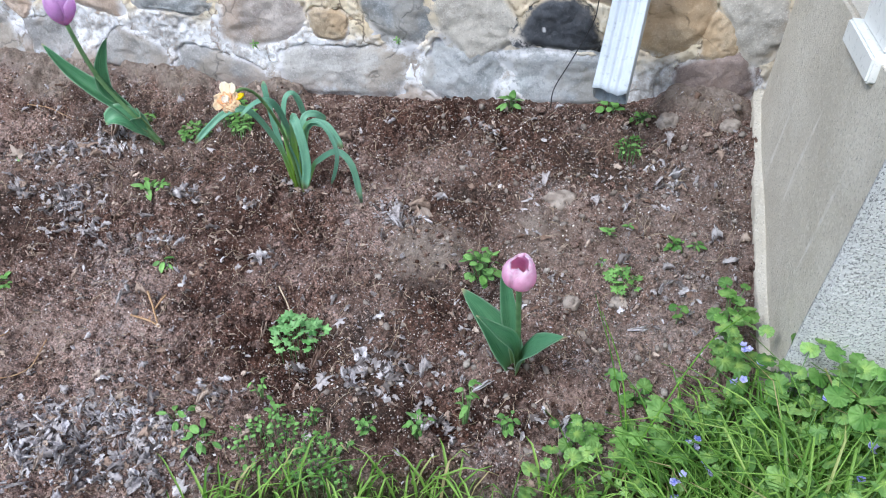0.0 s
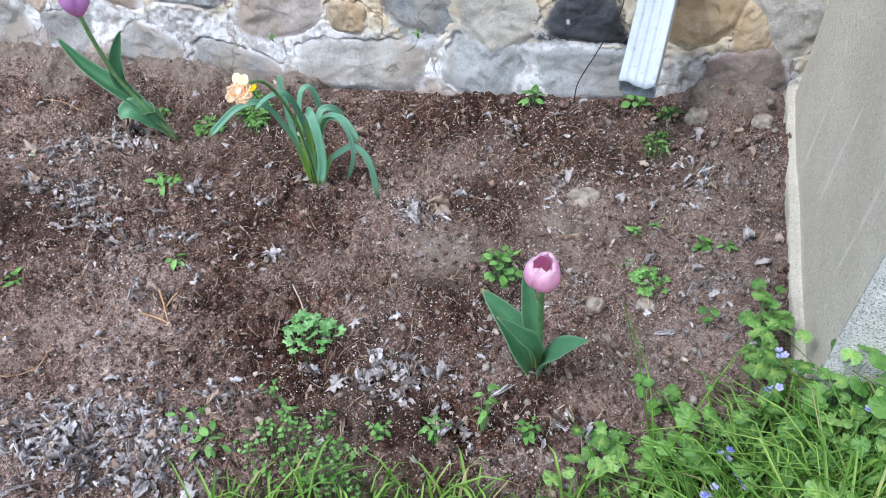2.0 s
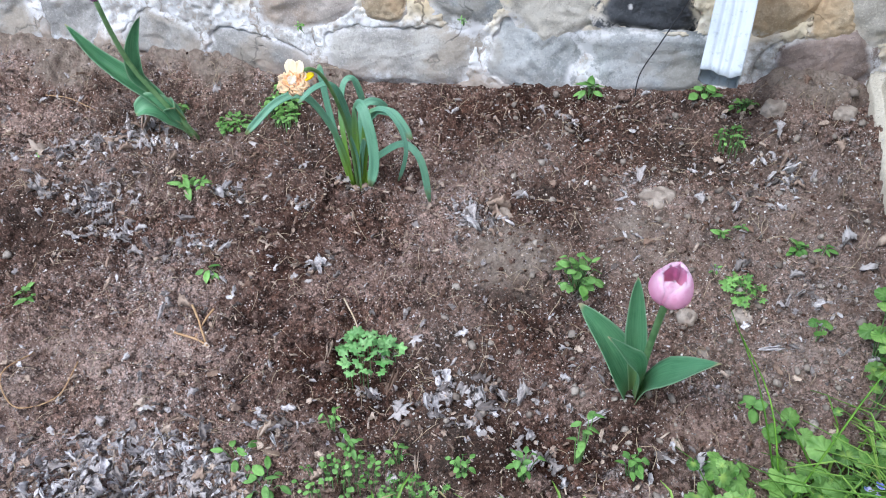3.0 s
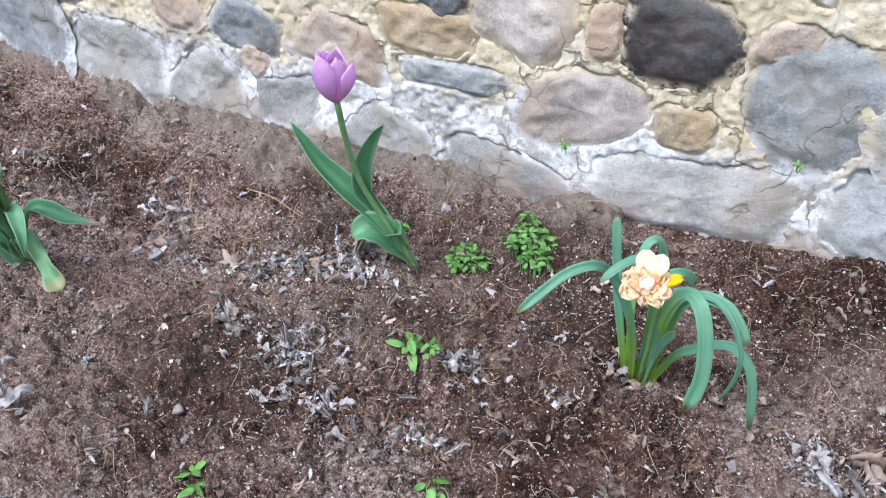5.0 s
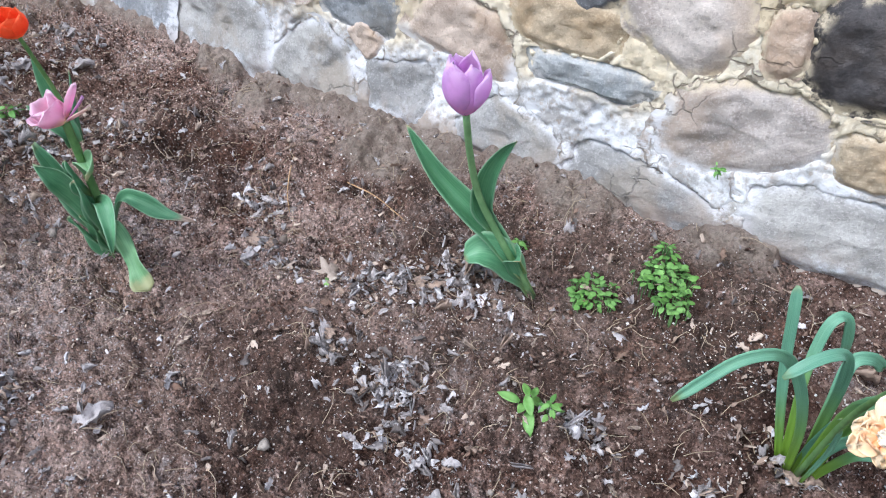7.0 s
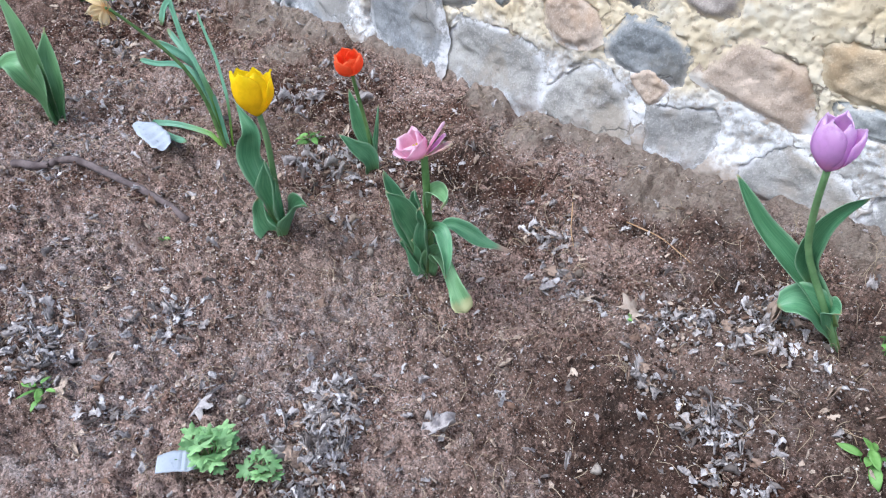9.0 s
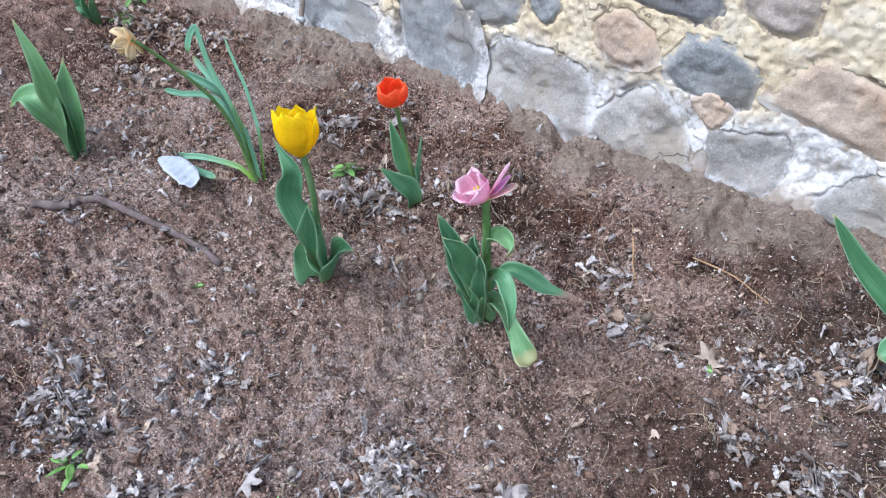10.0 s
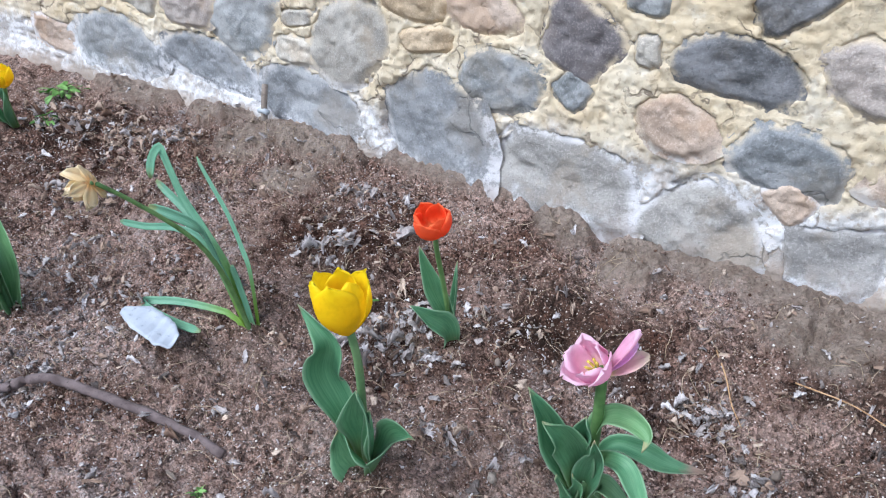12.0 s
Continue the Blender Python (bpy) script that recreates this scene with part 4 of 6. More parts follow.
# double pink tulip
p = thing("tulip", (0, 0, 0), "wide-open pink tulip with ragged drooping leaves", "tulip", TULIPS)
stem(p, [(-1.668, 1.106, -.05), (-1.655, 1.08, .079), (-1.648, 1.065, .163), (-1.645, 1.055, .228)], .0068, .0058)
M_ROSE = petal_material("rose_petal", (.94, .58, .76), (.95, .74, .86), (.92, .72, .6))
base, axis = (-1.645, 1.055, .222), (-.42, -.62, .8)
bloom(p, base, axis, .046, .020, M_ROSE, (.45, .2, .4, .25, .5, .15), .05, .16, 21, .4, halfs=(.95, .9), point=.70)
anthers(p, (-1.648, 1.050, .228), axis, .014)


def lone_petal(plant, at, along, up, length, width, bend, material, seed, label):
    """A single petal that springs from at along one direction, its inner face to up."""
    x = Vector(along).normalized()
    y = Vector(up).cross(x).normalized()
    m = np.array(Matrix((x, y, x.cross(y))).transposed())
    P = petal_flat(length, width, bend, seed, .0015)
    P[:, :, 2] += 9 * P[:, :, 1] ** 2
    v, f, a = sheet(P, .0012)
    part("petal", mesh_of("petal", v @ m.T + np.array(at), f, material, a), plant, label)


lone_petal(p, base, (.036, .012, .066), (-.8, -.4, .4), .068, .026, .05, M_ROSE, 31, "petal standing apart")
lone_petal(p, base, (.046, .016, .026), (-.35, -.1, .9), .052, .034, .10, petal_material("cream_petal", (.84, .58, .62), (.86, .76, .62), (.62, .66, .34)), 33, "outer petal with a cream green back")
lone_petal(p, base, (.040, .026, .048), (-.5, -.4, .8), .050, .020, .1, M_LILAC, 35, "torn violet petal")
leaf(p, [(-1.667, 1.100, -.02), (-1.684, 1.088, .040), (-1.696, 1.072, .086), (-1.706, 1.058, .130), (-1.722, 1.043, .170)], .046, cup=.4, wave=.12, face=(.4, -.75, .5), n=26, nv=11)
leaf(p, [(-1.666, 1.095, .0), (-1.669, 1.070, .078), (-1.676, 1.045, .127), (-1.692, 1.020, .158)], .046, cup=.38, wave=.13, face=(.2, -.8, .5), n=24, nv=9)
leaf(p, [(-1.661, 1.075, .095), (-1.655, 1.055, .140), (-1.653, 1.045, .166)], .024, cup=.5, wave=.12, n=14)
leaf(p, [(-1.658, 1.080, .100), (-1.645, 1.070, .142), (-1.624, 1.060, .168), (-1.600, 1.050, .178), (-1.583, 1.040, .176), (-1.585, 1.030, .165)], .026, M_WITHER, cup=.45, wave=.16, face=(-.2, -.6, .8), n=26, nv=9)
leaf(p, [(-1.668, 1.100, .02), (-1.644, 1.110, .074), (-1.615, 1.120, .074), (-1.588, 1.130, .062), (-1.567, 1.140, .056), (-1.543, 1.155, .050)], .027, M_DRYTIP, cup=.35, wave=.13, face=(.1, -.5, .9), n=28, nv=9)
leaf(p, [(-1.656, 1.080, .06), (-1.636, 1.070, .092), (-1.610, 1.060, .103), (-1.592, 1.050, .088), (-1.581, 1.042, .070), (-1.575, 1.034, .044)], .024, cup=.35, wave=.16, face=(.2, -.6, .7), twist=.5, n=26, nv=9)
leaf(p, [(-1.663, 1.090, -.02), (-1.642, 1.084, .034), (-1.616, 1.078, .032), (-1.594, 1.072, .012), (-1.574, 1.066, -.006), (-1.551, 1.060, -.026)], .036, M_WITHER, "spoon", cup=.30, wave=.32, face=(.3, -.55, .75), n=28, nv=9)
leaf(p, [(-1.664, 1.090, -.03), (-1.668, 1.073, -.006), (-1.675, 1.057, .033), (-1.680, 1.040, .064)], .018, cup=.4, wave=.2)
leaf(p, [(-1.664, 1.090, -.03), (-1.665, 1.077, .007), (-1.660, 1.063, .040), (-1.664, 1.050, .068)], .018, cup=.4, wave=.2)
leaf(p, [(-1.668, 1.098, -.02), (-1.650, 1.070, .055), (-1.636, 1.052, .108), (-1.640, 1.040, .140)], .034, cup=.4, wave=.14, n=22, nv=9)

# yellow tulip
p = thing("tulip", (0, 0, 0), "bright yellow tulip with wavy blue-green leaves", "tulip", TULIPS)
stem(p, [(-1.914, .981, -.01), (-1.898, .96, .105), (-1.884, .945, .197), (-1.881, .932, .260)], .0056, .0046, M_PALESTEM)
M_YELLOW = petal_material("yellow_petal", (1.0, .82, .004), (1.0, .86, .008), (1.0, .80, .006), .62)
bloom(p, (-1.882, .932, .250), (-.14, -.05, 1), .078, .029, M_YELLOW, (.12, .02, .34, .0, .08, .10), .14, .08, 41, .2, halfs=(.95, 1.0), point=.60)
leaf(p, [(-1.918, .977, -.02), (-1.926, .973, .050), (-1.935, .968, .095), (-1.955, .966, .140), (-1.940, .960, .190), (-1.956, .956, .215), (-1.982, .955, .235)], .046, cup=.42, wave=.12, face=(.35, -.8, .4), n=34, nv=11)
leaf(p, [(-1.912, .975, -.01), (-1.893, .960, .082), (-1.884, .945, .135), (-1.878, .932, .172)], .046, cup=.5, wave=.08, face=(.1, -.9, .4), n=24, nv=9)
leaf(p, [(-1.908, .975, -.01), (-1.882, .958, .082), (-1.868, .940, .142)], .026, cup=.5, wave=.1, face=(-.4, -.8, .4), n=20, nv=9)
leaf(p, [(-1.910, .972, -.02), (-1.882, .974, .040), (-1.862, .975, .076), (-1.836, .974, .088)], .044, cup=.45, wave=.14, face=(-.35, -.55, .75), n=24, nv=11)
leaf(p, [(-1.910, .972, -.02), (-1.914, .955, .025), (-1.918, .945, .055), (-1.921, .938, .086)], .046, cup=.5, wave=.15, face=(.2, -.7, .6), n=22, nv=9)

# orange tulip
p = thing("tulip", (0, 0, 0), "small orange-red tulip with narrow grey-green leaves", "tulip", TULIPS)
stem(p, [(-1.973, 1.257, -.01), (-1.968, 1.23, .104), (-1.959, 1.20, .190), (-1.948, 1.18, .236)], .0042, .0035)
M_ORANGE = petal_material("orange_petal", (1.0, .17, .05), (1.0, .27, .10), (1.0, .45, .16), .55)
bloom(p, (-1.948, 1.18, .232), (.05, -.3, 1), .046, .025, M_ORANGE, (.06, .02, .1, .0, .05, .02), .05, .05, 51, .5)

leaf(p, [(-1.973, 1.255, -.02), (-1.974, 1.246, .050), (-1.988, 1.237, .101), (-1.999, 1.229, .142), (-2.008, 1.222, .176)], .032, cup=.45, wave=.05, face=(.3, -.8, .4), n=24, nv=9)
leaf(p, [(-1.973, 1.257, -.02), (-1.972, 1.258, .034), (-1.967, 1.259, .091), (-1.966, 1.260, .146)], .017, cup=.5, face=(-.4, -.8, .3), n=20)
leaf(p, [(-1.973, 1.255, -.03), (-1.966, 1.230, .034), (-1.980, 1.205, .066), (-2.000, 1.185, .094)], .038, cup=.4, wave=.08, face=(.3, -.5, .8), n=22, nv=9)

# tulip leaves without a flower, and a far yellow one
p = thing("tulip", (0, 0, 0), "flowerless tulip of three broad pale green leaves", "tulip", TULIPS)
leaf(p, [(-2.655, .905, -.02), (-2.630, .890, .115), (-2.628, .875, .208), (-2.668, .860, .298)], .052, M_PALETULIP, cup=.35, wave=.03, face=(.5, -.8, .3), n=24, nv=9)
leaf(p, [(-2.650, .906, -.02), (-2.625, .914, .077), (-2.655, .922, .139), (-2.665, .930, .205)], .060, M_PALETULIP, cup=.4, wave=.10, face=(.5, -.75, .4), n=24, nv=9)
leaf(p, [(-2.650, .900, -.02), (-2.636, .880, .080), (-2.655, .862, .134), (-2.700, .850, .135), (-2.790, .840, .090)], .060, M_PALETULIP, cup=.3, wave=.08, face=(.2, -.55, .8), n=26, nv=9)
p = thing("tulip", (0, 0, 0), "yellow tulip at the far end of the bed", "tulip", TULIPS)
stem(p, [(-3.40, 1.33, .02), (-3.345, 1.30, .117), (-3.313, 1.29, .168)], .0055, .0045)
bloom(p, (-3.313, 1.29, .165), (.1, -.1, 1), .055, .026, M_YELLOW, (.1, .1, .1, .0, .1, .05), .12, .06, 61, .2)
leaf(p, [(-3.40, 1.33, .02), (-3.34, 1.30, .119), (-3.324, 1.29, .165)], .056, cup=.3, n=22, nv=9)
leaf(p, [(-3.39, 1.32, .02), (-3.385, 1.29, .118), (-3.373, 1.28, .178)], .054, cup=.3, wave=.13, n=22, nv=9)
leaf(p, [(-3.39, 1.33, .02), (-3.39, 1.29, .077), (-3.41, 1.27, .094)], .026, cup=.3)
# low blades of another bulb near the lawn
p = thing("bulb_plant", (0, 0, 0), "low spreading bulb leaves lying on the soil", "plant", TULIPS)
leaf(p, [(-1.060, .68, -.135), (-1.091, .65, -.051), (-1.102, .63, .002), (-1.136, .61, .049)], .030, cup=.3)
leaf(p, [(-1.063, .68, -.135), (-1.102, .64, -.084), (-1.143, .62, -.071), (-1.19, .61, -.078)], .024, cup=.3)
leaf(p, [(-1.066, .68, -.135), (-1.127, .66, -.084), (-1.169, .64, -.070), (-1.193, .63, -.062)], .020, cup=.3)


def strap(plant, points, width, **kw):
    leaf(plant, points, width * .86, M_STRAP, "strap", cup=.22, nv=5, n=22, **kw)


M_CREAM = petal_material("cream_petal_thin", (1.0, .90, .66), (1.0, .94, .78), (1.0, .82, .4), .38)
M_PEACH = petal_material("peach_petal", (1.0, .58, .28), (1.0, .80, .56), (1.0, .72, .44), .38)
M_PEACHCREAM = petal_material("peach_cream_petal", (1.0, .74, .46), (1.0, .86, .64), (1.0, .66, .36), .38)
M_PALE = petal_material("pale_centre_petal", (1.0, .93, .78), (1.0, .95, .86), (1.0, .9, .7), .38)


def daffodil_head(plant, at, axis, size, seed, rings):
    m0 = np.array(frame_of(axis))
    head = flower_head(plant, at, axis, size * .1, .0028)
    for count, length, width, bend, lift, mat, ruf in rings:
        for k in range(count):
            rs = np.random.RandomState(seed * 31 + k + 17 * count)
            q = 2 * math.pi * (k + .37 * lift * 7 + rs.uniform(-.25, .25)) / count
            P = petal_flat(length * size * rs.uniform(.8, 1.1), width * size * rs.uniform(.8, 1.15), bend + rs.uniform(-.2, .2), seed + k + count * 7, ruf * size)
            v, f, a = sheet(P, .0009)
            v = turned(v, 0, 0, lift * size, 1, 0, -lift * 1.6, 0)
            v = turned(v, 0, 0, 0, 1, 0, 0, q)
            part("petal", mesh_of("petal", v @ m0.T + np.array(at), f, mat, a), head)


p = thing("daffodil", (0, 0, 0), "double peach and cream daffodil with arching strap leaves", "daffodil", TULIPS)
strap(p, [(-.683, 1.285, -.03), (-.688, 1.263, .057), (-.702, 1.241, .127), (-.724, 1.219, .182), (-.744, 1.196, .203), (-.770, 1.174, .196), (-.791, 1.152, .176), (-.812, 1.130, .152)], .0145, twist=.5)
strap(p, [(-.693, 1.298, -.03), (-.718, 1.304, .062), (-.732, 1.308, .123), (-.741, 1.311, .173), (-.748, 1.316, .209)], .0140)
strap(p, [(-.688, 1.290, -.03), (-.705, 1.300, .101), (-.707, 1.310, .144), (-.704, 1.320, .174), (-.695, 1.330, .182), (-.686, 1.340, .166), (-.677, 1.350, .118)], .0140, twist=.4)
strap(p, [(-.674, 1.285, -.03), (-.673, 1.266, .099), (-.676, 1.247, .163), (-.682, 1.228, .203), (-.691, 1.208, .222), (-.708, 1.189, .219), (-.728, 1.170, .200)], .0140, twist=-.5)
strap(p, [(-.670, 1.288, -.03), (-.670, 1.308, .083), (-.669, 1.325, .131), (-.651, 1.342, .135), (-.635, 1.360, .115)], .0170)
strap(p, [(-.664, 1.282, -.03), (-.645, 1.272, .114), (-.624, 1.264, .154), (-.602, 1.256, .161), (-.582, 1.248, .157), (-.553, 1.240, .121)], .0180, twist=.3)
strap(p, [(-.664, 1.282, -.03), (-.648, 1.267, .128), (-.611, 1.253, .166), (-.581, 1.240, .153), (-.562, 1.227, .123), (-.558, 1.213, .098), (-.568, 1.205, .055)], .0110, twist=1.2)
strap(p, [(-.670, 1.282, -.03), (-.659, 1.249, .121), (-.640, 1.210, .186), (-.621, 1.178, .205), (-.607, 1.165, .186), (-.598, 1.160, .150), (-.595, 1.156, .112), (-.602, 1.152, .070)], .0200, twist=.3)
strap(p, [(-.664, 1.282, -.03), (-.636, 1.275, .044), (-.617, 1.270, .068), (-.583, 1.265, .094), (-.560, 1.260, .094), (-.538, 1.255, .066), (-.522, 1.250, -.010)], .0150, twist=.4)
strap(p, [(-.680, 1.287, -.03), (-.670, 1.273, .043), (-.664, 1.262, .084), (-.658, 1.250, .116)], .0150)
strap(p, [(-.674, 1.287, -.03), (-.655, 1.262, .061), (-.639, 1.240, .111)], .0130)
strap(p, [(-.666, 1.277, -.03), (-.658, 1.248, .062), (-.660, 1.220, .128)], .0060)
stem(p, [(-.672, 1.283, -.03), (-.662, 1.215, .14), (-.655, 1.125, .265), (-.656, 1.065, .312), (-.660, 1.020, .312)], .0034, .0026)
daffodil_head(p, (-.660, 1.016, .312), (-.03, -.62, .75), .0240, 5,
              ((8, 1.0, .66, .05, .0, M_PEACHCREAM, .16), (8, .80, .66, .12, .03, M_PEACHCREAM, .18), (7, .56, .55, .15, .07, M_PEACH, .18), (6, .32, .38, .2, .12, M_PALE, .1)))
lone_petal(p, (-.656, 1.018, .312), (.85, .25, .35), (-.05, -.7, .6), .028, .011, .12, M_YELLOW, 77, "bright yellow petal")
for along, wide in (((-.25, .45, .85), .024), ((.35, .4, .8), .022)):
    lone_petal(p, (-.660, 1.018, .313), along, (-.05, -.7, .5), .029, wide * .8, .1, M_CREAM, 71, "cream outer petal")

p = thing("daffodil", (0, 0, 0), "fading pale yellow daffodil hanging from a bent stem", "daffodil", TULIPS)
stem(p, [(-2.243, 1.087, -.03), (-2.240, 1.054, .107), (-2.236, 1.020, .193), (-2.248, .987, .245), (-2.262, .940, .300), (-2.262, .905, .335)], .0042, .0028)
strap(p, [(-2.245, 1.087, -.03), (-2.272, 1.074, .094), (-2.274, 1.060, .169), (-2.277, 1.047, .204), (-2.305, 1.033, .222), (-2.352, 1.020, .230)], .0195, twist=.5)
strap(p, [(-2.250, 1.090, -.03), (-2.279, 1.091, .094), (-2.330, 1.093, .160), (-2.371, 1.094, .206), (-2.398, 1.096, .263), (-2.412, 1.097, .282), (-2.428, 1.090, .262), (-2.430, 1.080, .232)], .0190, twist=.3)
strap(p, [(-2.250, 1.090, -.03), (-2.304, 1.093, .117), (-2.362, 1.097, .170), (-2.448, 1.100, .216)], .0150)
strap(p, [(-2.238, 1.090, -.03), (-2.246, 1.100, .101), (-2.270, 1.110, .143), (-2.303, 1.120, .188), (-2.346, 1.130, .226), (-2.385, 1.140, .258)], .0120, twist=.6)
strap(p, [(-2.246, 1.085, -.03), (-2.306, 1.076, .141), (-2.362, 1.068, .167), (-2.440, 1.059, .152), (-2.498, 1.050, .148)], .0130, twist=.3)
strap(p, [(-2.240, 1.080, -.02), (-2.272, 1.074, .031), (-2.326, 1.060, .038), (-2.380, 1.045, .036), (-2.420, 1.030, .030), (-2.436, 1.020, .028), (-2.404, 1.014, .026), (-2.350, 1.010, .030), (-2.300, 1.006, .040), (-2.262, 1.002, .050)], .0150)
strap(p, [(-2.236, 1.088, -.03), (-2.252, 1.084, .075), (-2.262, 1.080, .129)], .0150)
M_FADED = petal_material("faded_petal", (.95, .80, .50), (.96, .86, .64), (.96, .62, .22))
daffodil_head(p, (-2.262, .900, .338), (-.6, -.35, -.35), .034, 9,
              ((6, 1.0, .62, .35, .05, M_FADED, .16), (5, .75, .5, .5, .25, M_FADED, .14), (5, .5, .4, .7, .45, M_PEACH, .12)))


# ---- small leaves ----
def blade_leaf(length=1.0, width=.5, fold=.12, droop=.15, nu=6, nv=5, notch=0.0, point=1.0):
    """A small ovate leaf that starts at the origin and runs along x."""
    P = np.zeros((nu, nv, 3))
    for i, u in enumerate(np.linspace(0, 1, nu)):
        w = width * max(.04, math.sin(math.pi * min(1, .06 + u * .94)) ** .7 * (1 - .25 * u * point))
        for j, v in enumerate(np.linspace(-1, 1, nv)):
            s = 1 + notch * math.cos(i * math.pi)
            P[i, j] = (length * u, w / 2 * v * (s if abs(v) > .9 else 1), fold * abs(v) * w - droop * u * u * length)
    return P


def round_leaf(lobes=11, depth=.055, gap=.55, dome=.2, rings=2, sides=45):
    """A kidney-shaped leaf with scalloped edge and sunk veins, one unit wide, its stalk joining at the origin's notch."""
    V, F = [(0, 0, 0)], []
    for i in range(1, rings + 1):
        r = i / rings
        for k in range(sides):
            q = -math.pi + gap / 2 + (2 * math.pi - gap) * k / (sides - 1)
            e = 1 + (depth * math.cos(lobes * q) if i == rings else 0) - .18 * (1 + math.cos(q + math.pi)) / 2
            V.append((.5 * r * e * math.cos(q) + .08, .5 * r * e * math.sin(q), dome * (r * .35 - r * r * .55) + .03 * math.sin(5 * q) * r + .022 * math.cos(lobes * q) * r))
    for k in range(sides - 1):
        F.append((0, 1 + k, 2 + k))
        for i in range(rings - 1):
            a = 1 + i * sides + k
            F.append((a, a + sides, a + sides + 1, a + 1))
    return np.array(V), F


def lobed_leaf(deep=.42, lobes=5, dome=.15, sides=41, rings=3, turn=0.0):
    """A deeply cut leaf, one unit across."""
    V, F = [(0, 0, 0)], []
    for i in range(1, rings + 1):
        r = i / rings
        for k in range(sides):
            q = -2.5 + 5.0 * k / (sides - 1)
            e = 1 - deep * (.5 - .5 * math.cos(2 * math.pi * lobes * k / (sides - 1))) * (r ** 1.5) + .07 * math.cos(24 * q) * r
            e = e if 0 < k < sides - 1 else .35
            V.append((.5 * r * e * math.cos(q) + .02, .5 * r * e * math.sin(q), dome * r * (.6 - r * .9) + .05 * math.sin(3 * q + turn) * r))
    for k in range(sides - 1):
        F.append((0, 1 + k, 2 + k))
        for i in range(rings - 1):
            a = 1 + i * sides + k
            F.append((a, a + sides, a + sides + 1, a + 1))
    return np.array(V), F


def leaf_mesh(name, P, material, th=.012):
    v, f, a = sheet(P, th)
    return mesh_of(name, v, f, material, a)


L_OVAL = [leaf_mesh("leaf", blade_leaf(1, .55, .1, d), M_WEED) for d in (.05, .25)]
L_BROAD = [leaf_mesh("leaf", blade_leaf(1, .8, .15, d, notch=.05), M_WEED) for d in (.1, .3)]
L_LOBED = [mesh_of("leaf", *lobed_leaf(.45, 5, .15, turn=t), M_WEED) for t in (0, 2)]
L_POPPY = [mesh_of("leaf", *lobed_leaf(.42, 5, .16, 61, 3, t), M_POPPY) for t in (0, 2)]
L_IVY = [mesh_of("leaf", *round_leaf(dome=d), M_IVY) for d in (.1, .3)]
L_CLUMP = [mesh_of("leaf", *lobed_leaf(.34, 5, .22, 41, turn=t), M_CLUMP) for t in (0, 2)]
L_ROUND = [leaf_mesh("leaf", blade_leaf(1, .85, .06, d, 6, 5, 0, .2), M_WEED) for d in (.0, .2)]
LEAVES = dict(clump=L_CLUMP, round=L_ROUND, oval=L_OVAL, broad=L_BROAD, lobed=L_LOBED, poppy=L_POPPY, ivy=L_IVY)


SPRIG, TUFT = "small bright green weed seedling in the soil", "dense tuft of small bright green leaves"


def weed(x, y, radius, height, count, kind, size, label, name="weed", category="weed", group="weeds in the bed", upright=False, seed=None):
    """A weed of single leaves on thin stalks, low in the soil."""
    grow = .6 if label == SPRIG and upright else 1.1 if label == SPRIG else 1.0
    radius, size = radius * grow, size * grow
    rs = np.random.RandomState(int(abs(x * 1000) * 7 + y * 1000) % 99991 if seed is None else seed)
    z0 = ground_at(x, y)
    ob = thing(name, (x, y, z0), label, category, group)
    stalks = []
    for k in range(count):
        q = k * 2.399 + rs.uniform(-.4, .4)
        f = math.sqrt((k + .6) / count)
        r = radius * f * rs.uniform(.75, 1.1)
        lx, ly = r * math.cos(q), r * math.sin(q)
        top = ground_at(x + lx, y + ly) - z0
        lz = max(top, 0) * .6 + height * (rs.uniform(.25, 1.0) if upright else (1 - .75 * f * f) * rs.uniform(.6, 1.05)) + .003
        near = .9 if count > 40 else .1
        s = size * rs.uniform(.65, 1.15)
        lf = part("leaf", LEAVES[kind][k % 2], ob)
        back = .35 * s if kind in ("oval", "broad", "round") else 0
        lf.location = (lx - back * math.cos(q), ly - back * math.sin(q), lz)
        steep = .45 if kind in ("poppy", "clump") else 0
        lf.rotation_euler = (rs.uniform(-.55, .55), rs.uniform(-.65, .3) + .3 * f - steep * rs.rand(), q + rs.uniform(-.5, .5))
        lf.scale = (s, s, s)
        v, f2, a = tube([(lx * near, ly * near, min(0, top) - .012), (lx * (.5 + near / 2), ly * (.5 + near / 2), lz * .75), (lx - back * math.cos(q), ly - back * math.sin(q), lz)], .0009, .0006, 5, 4)
        stalks.append((v, f2))
    part("stalk", merged("stalk", stalks, M_STEM), ob)
    return ob


weed(-.266, 1.586, .026, .026, 13, "oval", .034, "broad-leaved weed rosette at the wall's foot")
weed(-.039, 1.575, .026, .03, 13, "round", .024, "round-leaved weed under the downspout")
weed(.014, 1.478, .034, .016, 46, "round", .008, SPRIG)
weed(.031, 1.545, .024, .02, 26, "round", .010, SPRIG)
weed(.118, 1.227, .018, .014, 9, "broad", .017, SPRIG)
weed(.155, 1.217, .012, .012, 6, "oval", .015, SPRIG)
weed(-.007, 1.218, .012, .014, 7, "oval", .016, SPRIG)
weed(.029, 1.259, .010, .008, 5, "oval", .011, SPRIG)
weed(-.012, 1.161, .010, .008, 5, "oval", .011, SPRIG)
weed(.028, 1.123, .036, .016, 24, "lobed", .021, "low spreading weed with cut leaves")
weed(-.231, 1.088, .044, .05, 34, "round", .019, "upright chickweed with paired oval leaves", upright=True)
